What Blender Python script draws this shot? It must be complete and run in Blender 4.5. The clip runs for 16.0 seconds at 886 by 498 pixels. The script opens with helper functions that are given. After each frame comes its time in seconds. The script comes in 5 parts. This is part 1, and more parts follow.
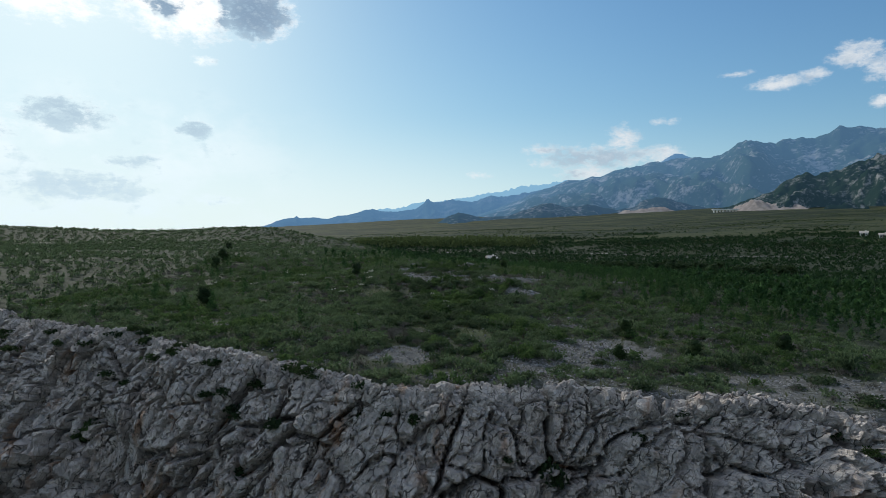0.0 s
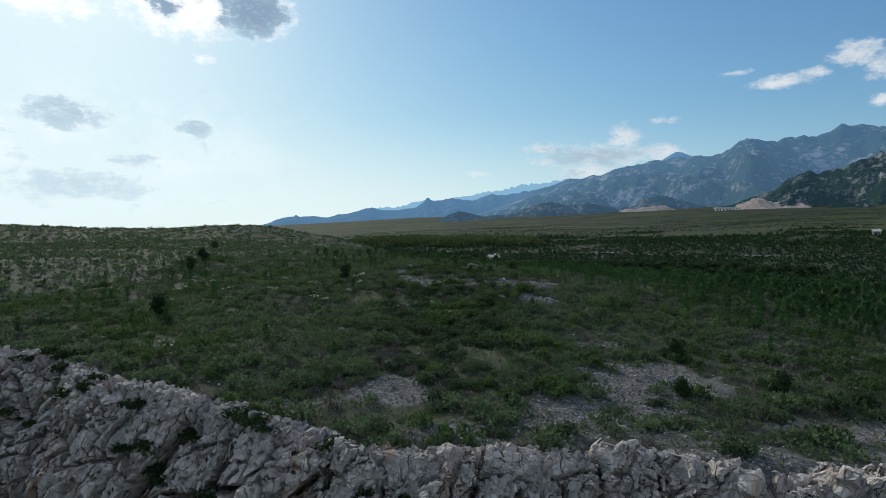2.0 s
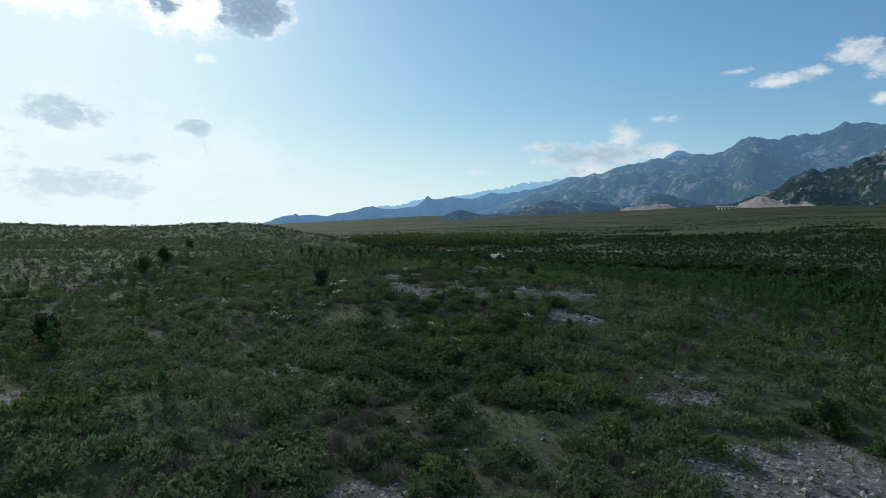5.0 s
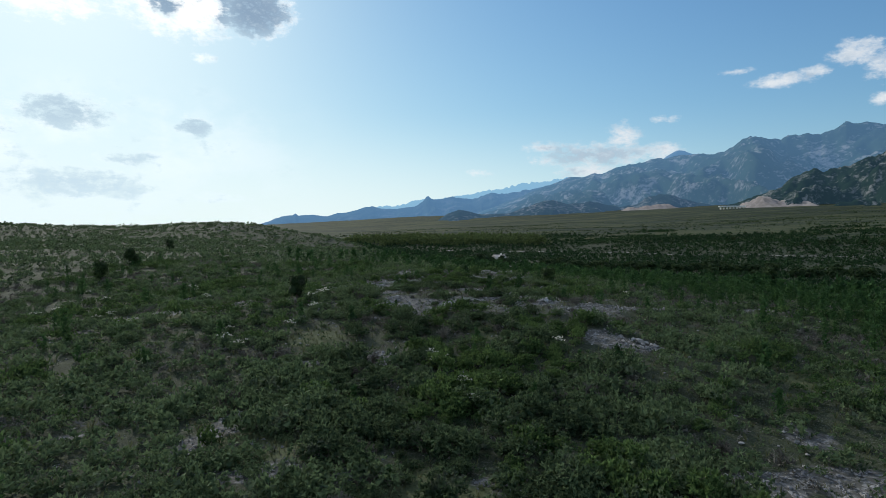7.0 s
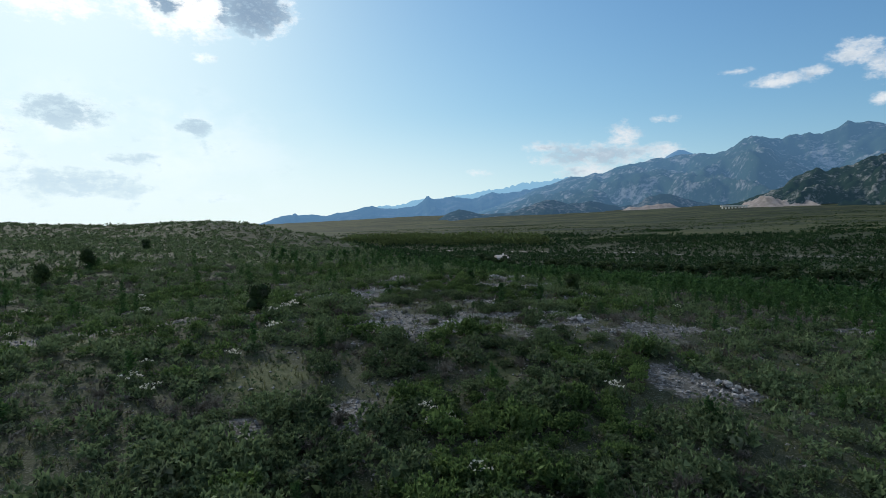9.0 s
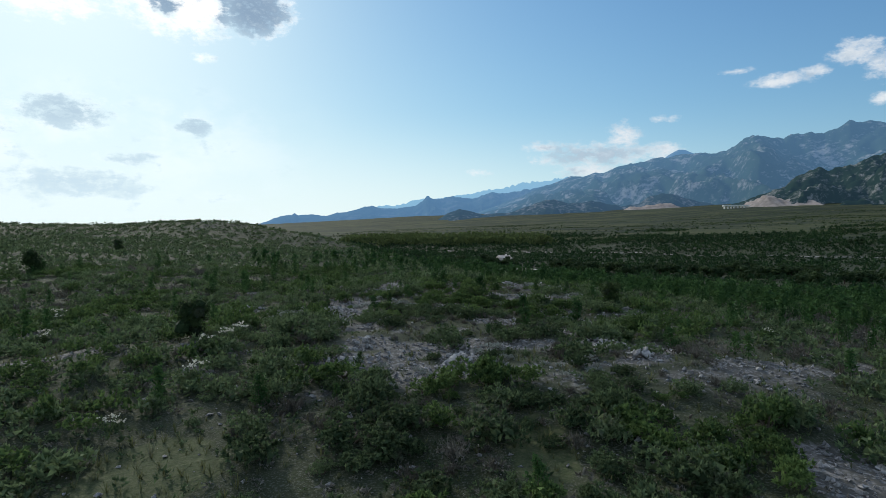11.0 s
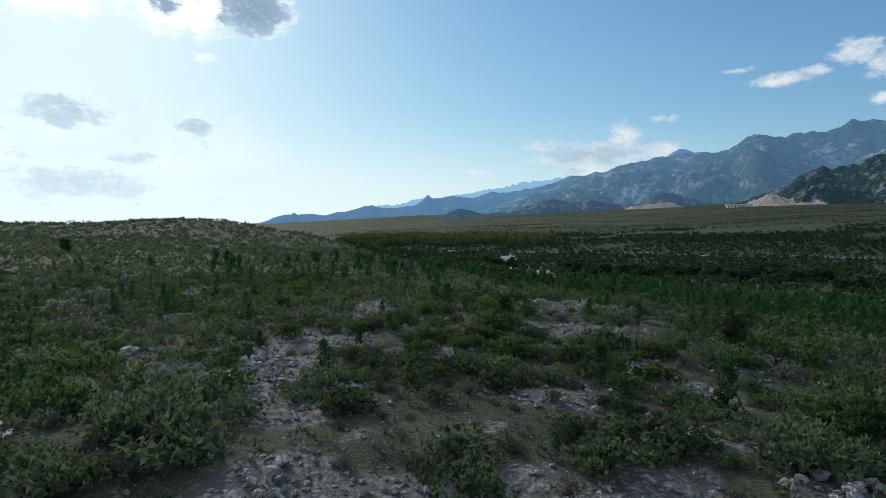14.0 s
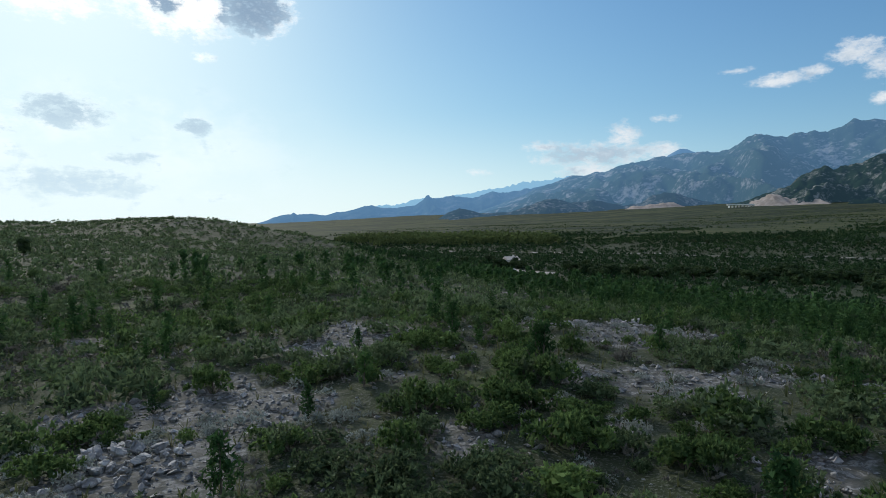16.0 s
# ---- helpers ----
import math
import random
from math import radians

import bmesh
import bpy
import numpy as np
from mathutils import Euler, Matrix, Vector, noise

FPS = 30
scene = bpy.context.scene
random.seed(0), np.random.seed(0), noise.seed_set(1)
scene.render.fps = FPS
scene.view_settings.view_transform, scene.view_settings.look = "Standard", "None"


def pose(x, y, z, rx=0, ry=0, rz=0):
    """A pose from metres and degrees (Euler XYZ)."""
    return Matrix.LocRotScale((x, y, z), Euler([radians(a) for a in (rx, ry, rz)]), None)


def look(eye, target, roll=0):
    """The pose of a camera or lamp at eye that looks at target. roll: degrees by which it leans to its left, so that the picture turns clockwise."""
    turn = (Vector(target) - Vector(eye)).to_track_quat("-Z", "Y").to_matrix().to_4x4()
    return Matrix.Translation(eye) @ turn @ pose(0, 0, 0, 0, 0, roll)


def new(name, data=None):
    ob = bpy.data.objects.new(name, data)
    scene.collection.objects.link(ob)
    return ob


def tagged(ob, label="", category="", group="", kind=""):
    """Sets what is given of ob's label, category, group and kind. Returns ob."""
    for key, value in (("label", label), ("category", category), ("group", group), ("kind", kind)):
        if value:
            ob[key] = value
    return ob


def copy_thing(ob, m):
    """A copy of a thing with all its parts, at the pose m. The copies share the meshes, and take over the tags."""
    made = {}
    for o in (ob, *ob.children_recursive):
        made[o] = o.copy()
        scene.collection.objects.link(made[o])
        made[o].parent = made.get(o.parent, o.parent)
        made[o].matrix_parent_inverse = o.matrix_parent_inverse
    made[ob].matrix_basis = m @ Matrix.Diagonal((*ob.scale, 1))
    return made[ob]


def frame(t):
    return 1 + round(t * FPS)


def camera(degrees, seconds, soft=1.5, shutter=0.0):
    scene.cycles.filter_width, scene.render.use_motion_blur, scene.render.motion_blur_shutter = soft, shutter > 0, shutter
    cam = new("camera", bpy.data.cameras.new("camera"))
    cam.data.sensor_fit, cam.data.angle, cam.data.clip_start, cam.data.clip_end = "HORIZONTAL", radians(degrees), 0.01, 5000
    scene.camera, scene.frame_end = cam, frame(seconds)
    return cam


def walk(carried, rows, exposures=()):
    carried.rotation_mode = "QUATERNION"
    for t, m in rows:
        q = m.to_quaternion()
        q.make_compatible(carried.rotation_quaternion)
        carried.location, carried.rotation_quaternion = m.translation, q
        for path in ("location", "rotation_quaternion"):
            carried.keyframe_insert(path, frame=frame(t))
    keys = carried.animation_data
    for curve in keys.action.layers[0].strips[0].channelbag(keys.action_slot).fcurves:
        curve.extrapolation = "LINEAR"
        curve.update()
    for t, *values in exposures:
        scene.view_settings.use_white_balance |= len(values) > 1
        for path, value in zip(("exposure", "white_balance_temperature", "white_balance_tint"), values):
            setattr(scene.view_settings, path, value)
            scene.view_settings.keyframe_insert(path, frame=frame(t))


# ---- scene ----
cam = camera(73.7, 16.0, soft=0.7)
EYE = 6.98
# seconds, place along x and y, tilt
ROWS = [
    (0.0, -0.030, 0.00, -0.487),
    (0.5, -0.080, 2.39, -0.488),
    (1.0, -0.130, 5.13, -0.490),
    (1.5, -0.160, 7.66, -0.560),
    (2.0, -0.190, 10.39, -0.610),
    (2.5, -0.200, 12.88, -0.650),
    (3.0, -0.210, 15.55, -0.690),
    (3.5, -0.240, 18.00, -0.735),
    (4.0, -0.270, 20.68, -0.740),
    (6.5, -0.620, 33.26, -0.716),
    (7.0, -0.637, 35.92, -0.716),
    (7.5, -0.655, 38.37, -0.716),
    (8.0, -0.670, 41.02, -0.716),
    (8.5, -0.685, 43.43, -0.726),
    (9.0, -0.700, 46.03, -0.735),
    (11.5, -0.910, 58.70, -0.745),
    (12.0, -0.945, 61.35, -0.755),
    (12.5, -0.980, 63.74, -0.765),
    (13.0, -1.010, 66.28, -0.772),
    (13.5, -1.040, 68.58, -0.780),
    (14.0, -1.080, 71.02, -0.780),
    (14.5, -1.120, 73.21, -0.780),
    (15.0, -1.147, 75.56, -0.780),
    (15.5, -1.175, 77.70, -0.780),
    (16.0, -1.200, 79.98, -0.780),
]
walk(cam, [(t, pose(x, y, EYE, 90 + tilt)) for t, x, y, tilt in ROWS], [(0.0, 0.0), (3.0, 0.0), (7.0, 0.05), (16.0, 0.08)])

# ---- world, sun, exposure ----
SUN_AZ, SUN_EL = -34.0, 27.0          # degrees left of the way ahead, and above the horizon


def node(nt, kind, **values):
    n = nt.nodes.new(kind)
    for k, v in values.items():
        n.inputs[int(k[1:])].default_value = v
    return n


def mth(nt, op, a, b=None, c=None, clamp=False):
    n = nt.nodes.new("ShaderNodeMath")
    n.operation, n.use_clamp = op, clamp
    for i, v in enumerate((a, b, c)):
        if v is None:
            continue
        if isinstance(v, (int, float)):
            n.inputs[i].default_value = v
        else:
            nt.links.new(v, n.inputs[i])
    return n.outputs[0]


def mixc(nt, fac, a, b, blend="MIX"):
    n = nt.nodes.new("ShaderNodeMix")
    n.data_type, n.blend_type = "RGBA", blend
    for sock, v in ((n.inputs[0], fac), (n.inputs[6], a), (n.inputs[7], b)):
        if isinstance(v, (int, float)):
            sock.default_value = v
        elif isinstance(v, tuple):
            sock.default_value = (*v, 1.0)
        else:
            nt.links.new(v, sock)
    return n.outputs[2]


def step(nt, x, lo, hi):
    n = nt.nodes.new("ShaderNodeMapRange")
    n.interpolation_type = "SMOOTHSTEP"
    n.inputs[1].default_value, n.inputs[2].default_value = lo, hi
    nt.links.new(x, n.inputs[0])
    return n.outputs[0]


# clouds: azimuth, elevation, half-widths (degrees), weight, darkness of the core
CLOUDS_SUNWARD = [
    (-23.5, 20.6, 6.6, 3.6, 1.4, 0.12), (-17.4, 20.4, 3.9, 2.7, 1.6, 1.0), (-25.0, 19.6, 1.6, 1.2, 1.2, 0.6),
    (-34.5, 19.1, 5.4, 2.0, 1.1, 0.0), (-32.6, 10.4, 4.0, 1.9, 1.0, 1.1), (-22.7, 10.1, 2.0, 1.1, 1.0, 1.1),
    (-31.8, 4.8, 7.4, 1.6, 1.0, 1.1), (-27.5, 7.0, 4.0, 0.9, 0.8, 0.9), (-37.0, 9.0, 1.8, 1.2, 1.0, 0.5),
    (-21.0, 4.0, 3.6, 0.6, 0.7, 0.3), (-22.0, 16.0, 1.3, 0.5, 0.9, 0.0),
]
CLOUDS_AWAY = [
    (14.6, 8.0, 6.6, 1.3, 1.0, 0.75), (17.0, 9.6, 1.7, 1.5, 1.1, 0.1), (14.0, 6.6, 3.4, 0.9, 1.0, 0.3), (20.0, 8.2, 2.6, 0.9, 1.0, 0.2), (9.8, 8.9, 2.4, 0.6, 1.0, 0.2),
    (29.9, 13.3, 3.0, 0.65, 1.1, 0.3), (32.0, 13.7, 1.4, 0.5, 1.1, 0.1), (35.0, 14.7, 2.0, 1.2, 1.1, 0.4), (37.0, 13.6, 1.8, 1.6, 1.1, 0.4),
    (36.6, 11.0, 1.0, 0.6, 1.1, 0.3), (26.3, 14.4, 1.6, 0.3, 0.7, 0.0), (20.6, 11.0, 1.4, 0.4, 0.75, 0.0), (3.6, 6.6, 1.4, 0.4, 0.75, 0.0),
]


def build_world():
    world = bpy.data.worlds.new("sky")
    scene.world = world
    world.use_nodes = True
    nt = world.node_tree
    nt.nodes.clear()
    sky = nt.nodes.new("ShaderNodeTexSky")
    sky.sky_type, sky.sun_disc, sky.sun_elevation, sky.sun_rotation = "NISHITA", False, radians(SUN_EL), radians(SUN_AZ)
    sky.altitude, sky.air_density, sky.dust_density, sky.ozone_density = 200.0, 1.15, SKY_DUST, 1.0
    tc = nt.nodes.new("ShaderNodeTexCoord")
    way = tc.outputs["Generated"]
    xyz = nt.nodes.new("ShaderNodeSeparateXYZ")
    nt.links.new(way, xyz.inputs[0])
    az = mth(nt, "DEGREES", mth(nt, "ARCTAN2", xyz.outputs[0], xyz.outputs[1]))
    el = mth(nt, "DEGREES", mth(nt, "ARCSINE", xyz.outputs[2]))
    comb = nt.nodes.new("ShaderNodeCombineXYZ")
    nt.links.new(az, comb.inputs[0])
    nt.links.new(mth(nt, "MULTIPLY", el, 1.7), comb.inputs[1])
    n1 = node(nt, "ShaderNodeTexNoise", _2=0.75, _3=8.0, _4=0.68)
    n2 = node(nt, "ShaderNodeTexNoise", _2=0.13, _3=4.0, _4=0.6)
    n3 = node(nt, "ShaderNodeTexNoise", _2=0.30, _3=5.0, _4=0.6)
    for n in (n1, n2, n3):
        nt.links.new(comb.outputs[0], n.inputs["Vector"])
    body, core = 0.0, 0.0
    for a, e, ra, re, w, dark in CLOUDS_SUNWARD + CLOUDS_AWAY:
        dx = mth(nt, "MULTIPLY", mth(nt, "SUBTRACT", az, a), 1.0 / ra)
        dy = mth(nt, "MULTIPLY", mth(nt, "SUBTRACT", el, e), 1.0 / re)
        r2 = mth(nt, "ADD", mth(nt, "MULTIPLY", dx, dx), mth(nt, "MULTIPLY", dy, dy))
        m = mth(nt, "MULTIPLY", mth(nt, "SUBTRACT", 1.0, r2), w)
        body = mth(nt, "MAXIMUM", m, body if body != 0.0 else -3.0)
        core = mth(nt, "MAXIMUM", mth(nt, "MULTIPLY", mth(nt, "MAXIMUM", m, 0.0), dark), core)
    rag = mth(nt, "MULTIPLY", mth(nt, "SUBTRACT", n1.outputs[0], 0.5), 3.6)
    # thin veil low over the horizon towards the sun
    veil_mask = mth(nt, "MULTIPLY", step(nt, mth(nt, "ABSOLUTE", mth(nt, "SUBTRACT", az, -34.0)), 26.0, 4.0), step(nt, mth(nt, "ABSOLUTE", mth(nt, "SUBTRACT", el, 6.0)), 9.0, 2.0))
    veil = mth(nt, "MULTIPLY", step(nt, n2.outputs[0], 0.40, 0.66), mth(nt, "MULTIPLY", veil_mask, 0.85))
    dens = mth(nt, "MAXIMUM", step(nt, mth(nt, "ADD", body, rag), -0.1, 1.5), veil)
    ragged = mth(nt, "ADD", mth(nt, "MULTIPLY", mth(nt, "SUBTRACT", n3.outputs[0], 0.5), 2.6), mth(nt, "MULTIPLY", mth(nt, "SUBTRACT", n1.outputs[0], 0.5), 1.8))
    dark = step(nt, mth(nt, "ADD", core, ragged), 0.2, 0.8)
    # unseen broken cloud, added overhead and behind to lift the ambient light
    over = nt.nodes.new("ShaderNodeTexNoise")
    over.inputs["Scale"].default_value, over.inputs["Detail"].default_value, over.inputs["Roughness"].default_value = 3.2, 6.0, 0.6
    nt.links.new(way, over.inputs["Vector"])
    outside = mth(nt, "MAXIMUM", step(nt, el, 24.0, 36.0), step(nt, mth(nt, "ABSOLUTE", az), 46.0, 62.0))
    outside = mth(nt, "MULTIPLY", outside, step(nt, el, -1.0, 4.0))
    dens = mth(nt, "MAXIMUM", dens, mth(nt, "MULTIPLY", step(nt, over.outputs[0], 0.44, 0.62), outside))
    near_sun = step(nt, mth(nt, "ABSOLUTE", mth(nt, "SUBTRACT", az, SUN_AZ)), 50.0, 8.0)
    lit = mixc(nt, near_sun, CLOUD_FAR, CLOUD_NEAR)
    shade = mixc(nt, near_sun, CLOUD_FAR_CORE, CLOUD_NEAR_CORE)
    shade = mixc(nt, mth(nt, "MULTIPLY", step(nt, n1.outputs[0], 0.45, 0.75), 0.55), shade, (0.58, 0.73, 0.83))
    cloud = mixc(nt, dark, lit, shade)
    # low cores are veiled by the bright air
    low = step(nt, el, 20.0, 2.0)
    cloud = mixc(nt, mth(nt, "MULTIPLY", low, mth(nt, "MULTIPLY", near_sun, 0.72)), cloud, (0.70, 0.88, 0.98))
    tint = mixc(nt, 1.0, sky.outputs[0], SKY_TINT, "MULTIPLY")
    # the air near the sun brightens towards a limit
    rgb = nt.nodes.new("ShaderNodeSeparateColor")
    nt.links.new(tint, rgb.inputs[0])
    air = nt.nodes.new("ShaderNodeCombineColor")
    for i, top in enumerate(SKY_TOP):
        nt.links.new(mth(nt, "MULTIPLY", mth(nt, "SUBTRACT", 1.0, mth(nt, "POWER", 2.718, mth(nt, "MULTIPLY", mth(nt, "POWER", mth(nt, "MULTIPLY", rgb.outputs[i], SKY_STRENGTH), 1.3), -1.0 / top))), top), air.inputs[i])
    # haze low over the horizon, thicker towards the sun
    haze = mth(nt, "MULTIPLY", step(nt, el, 13.0, 0.0), mth(nt, "MULTIPLY_ADD", step(nt, mth(nt, "ABSOLUTE", mth(nt, "SUBTRACT", az, SUN_AZ)), 75.0, 20.0), 0.62, 0.10))
    airy = mixc(nt, haze, air.outputs[0], (0.80, 0.93, 0.97))
    bg1 = node(nt, "ShaderNodeBackground", _1=1.0)
    nt.links.new(airy, bg1.inputs[0])
    bg2 = node(nt, "ShaderNodeBackground", _1=1.0)
    nt.links.new(cloud, bg2.inputs[0])
    mix = nt.nodes.new("ShaderNodeMixShader")
    nt.links.new(mth(nt, "MULTIPLY", dens, 0.96), mix.inputs[0])
    nt.links.new(bg1.outputs[0], mix.inputs[1])
    nt.links.new(bg2.outputs[0], mix.inputs[2])
    out = nt.nodes.new("ShaderNodeOutputWorld")
    nt.links.new(mix.outputs[0], out.inputs[0])


SKY_STRENGTH, SKY_DUST, SKY_TINT, SKY_TOP = 0.166, 0.8, (0.64, 0.865, 1.06), (0.83, 0.98, 1.03)
CLOUD_NEAR, CLOUD_NEAR_CORE = (1.10, 1.12, 1.12), (0.23, 0.34, 0.48)
CLOUD_FAR, CLOUD_FAR_CORE = (0.76, 0.80, 0.84), (0.42, 0.50, 0.60)
build_world()
sun = new("sun", bpy.data.lights.new("sun", "SUN"))
sun.data.energy, sun.data.angle, sun.data.color = 2.6, radians(6), (1.0, 0.95, 0.86)
sun_way = Vector((math.sin(radians(SUN_AZ)) * math.cos(radians(SUN_EL)), math.cos(radians(SUN_AZ)) * math.cos(radians(SUN_EL)), math.sin(radians(SUN_EL))))
sun.matrix_world = look(sun_way * 200 + Vector((0, 0, 60)), (0, 0, 60))

# ---- materials ----


def material(name):
    m = bpy.data.materials.new(name)
    m.use_nodes = True
    nt = m.node_tree
    nt.nodes.clear()
    out = nt.nodes.new("ShaderNodeOutputMaterial")
    b = nt.nodes.new("ShaderNodeBsdfPrincipled")
    nt.links.new(b.outputs[0], out.inputs[0])
    pos = nt.nodes.new("ShaderNodeNewGeometry")
    return m, nt, b, pos, out


def noise_at(nt, pos, scale, detail=4.0, rough=0.55):
    n = node(nt, "ShaderNodeTexNoise", _2=scale, _3=detail, _4=rough)
    nt.links.new(pos, n.inputs["Vector"])
    return n.outputs[0]


def bump(nt, b, height, strength, distance):
    n = node(nt, "ShaderNodeBump", _0=strength, _1=distance)
    nt.links.new(height, n.inputs["Height"])
    nt.links.new(n.outputs[0], b.inputs["Normal"])


def leaf_material(name, dark, mid, light, glow=0.25, patch=0.35):
    """Foliage: three greens, by leaf, by plant and by patches of the slope."""
    m, nt, b, pos, out = material(name)
    p = pos.outputs["Position"]
    info = nt.nodes.new("ShaderNodeObjectInfo")
    big = noise_at(nt, p, patch, 3.0)
    leaf = pos.outputs["Random Per Island"]
    f = mth(nt, "ADD", mth(nt, "MULTIPLY", leaf, 0.45), mth(nt, "MULTIPLY", big, 0.75))
    f = mth(nt, "ADD", f, mth(nt, "MULTIPLY", info.outputs["Random"], 0.32))
    col = mixc(nt, step(nt, f, 0.3, 0.85), dark, mid)
    col = mixc(nt, step(nt, f, 0.68, 1.08), col, light)
    dry = noise_at(nt, p, 0.8, 2.0)
    col = mixc(nt, mth(nt, "MULTIPLY", step(nt, dry, 0.60, 0.70), 0.45), col, tuple(0.5 * (light[0] + c) for c in (light[0], light[0] * 0.95, light[0] * 0.8)))
    nt.links.new(col, b.inputs["Base Color"])
    b.inputs["Roughness"].default_value = 0.8
    b.inputs["Specular IOR Level"].default_value = 0.08
    tr = nt.nodes.new("ShaderNodeBsdfTranslucent")
    nt.links.new(mixc(nt, 0.5, col, light), tr.inputs[0])
    mix = node(nt, "ShaderNodeMixShader", _0=glow)
    nt.links.new(b.outputs[0], mix.inputs[1])
    nt.links.new(tr.outputs[0], mix.inputs[2])
    nt.links.new(mix.outputs[0], out.inputs[0])
    return m


def rock_material(name, pale, grey, stain, crack=0.9):
    """Weathered limestone: pale smooth faces, grey lichen, rusty runs, and dark joints along the lean of the beds."""
    m, nt, b, pos, out = material(name)
    p = pos.outputs["Position"]
    n1, n2, n3 = noise_at(nt, p, 0.22, 5.0), noise_at(nt, p, 1.3, 6.0, 0.62), noise_at(nt, p, 9.0, 6.0, 0.7)
    col = mixc(nt, step(nt, n2, 0.36, 0.60), grey, pale)
    run = node(nt, "ShaderNodeMapping")
    run.inputs["Scale"].default_value = (0.55, 0.55, 0.16)
    nt.links.new(p, run.inputs["Vector"])
    rust = noise_at(nt, run.outputs[0], 1.0, 4.0, 0.6)
    col = mixc(nt, mth(nt, "MULTIPLY", mth(nt, "MULTIPLY", step(nt, rust, 0.54, 0.66), step(nt, n1, 0.40, 0.60)), 0.85), col, stain)
    col = mixc(nt, mth(nt, "MULTIPLY", step(nt, n3, 0.52, 0.72), 0.32), col, tuple(c * 0.5 for c in grey))
    info = nt.nodes.new("ShaderNodeObjectInfo")
    isl = mth(nt, "ADD", pos.outputs["Random Per Island"], info.outputs["Random"])
    hsv = nt.nodes.new("ShaderNodeHueSaturation")
    nt.links.new(mth(nt, "MULTIPLY_ADD", isl, 0.20, 0.80), hsv.inputs["Value"])
    nt.links.new(col, hsv.inputs["Color"])
    crook = nt.nodes.new("ShaderNodeVectorMath")
    crook.operation = "MULTIPLY_ADD"
    wob = node(nt, "ShaderNodeTexNoise", _2=0.8, _3=4.0, _4=0.6)
    nt.links.new(p, wob.inputs["Vector"])
    nt.links.new(wob.outputs["Color"], crook.inputs[0])
    crook.inputs[1].default_value = (0.9, 0.9, 0.9)
    nt.links.new(p, crook.inputs[2])
    lean = node(nt, "ShaderNodeMapping")
    lean.inputs["Rotation"].default_value = (0.0, -0.5, 0.0)
    nt.links.new(crook.outputs[0], lean.inputs["Vector"])
    long = node(nt, "ShaderNodeMapping")
    long.inputs["Scale"].default_value = (1.0, 0.9, 0.34)
    nt.links.new(lean.outputs[0], long.inputs["Vector"])
    vo = node(nt, "ShaderNodeTexVoronoi", _2=1.25)
    fine = node(nt, "ShaderNodeTexVoronoi", _2=3.6)
    for n in (vo, fine):
        n.feature = "DISTANCE_TO_EDGE"
        nt.links.new(long.outputs[0], n.inputs["Vector"])
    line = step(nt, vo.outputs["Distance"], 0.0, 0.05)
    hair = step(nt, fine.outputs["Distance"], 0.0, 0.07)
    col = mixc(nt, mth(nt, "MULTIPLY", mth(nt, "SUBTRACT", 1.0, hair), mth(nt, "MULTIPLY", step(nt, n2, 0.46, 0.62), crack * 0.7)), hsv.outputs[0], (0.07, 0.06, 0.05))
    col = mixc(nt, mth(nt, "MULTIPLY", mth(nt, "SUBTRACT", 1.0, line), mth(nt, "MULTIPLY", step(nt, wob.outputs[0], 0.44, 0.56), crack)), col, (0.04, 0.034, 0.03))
    nt.links.new(col, b.inputs["Base Color"])
    b.inputs["Roughness"].default_value = 0.9
    b.inputs["Specular IOR Level"].default_value = 0.15
    relief = mth(nt, "ADD", mth(nt, "ADD", mth(nt, "MULTIPLY", n3, 0.5), n2), mth(nt, "ADD", mth(nt, "MULTIPLY", line, 0.9), mth(nt, "MULTIPLY", hair, 0.45)))
    bump(nt, b, relief, 0.8, 0.14)
    return m


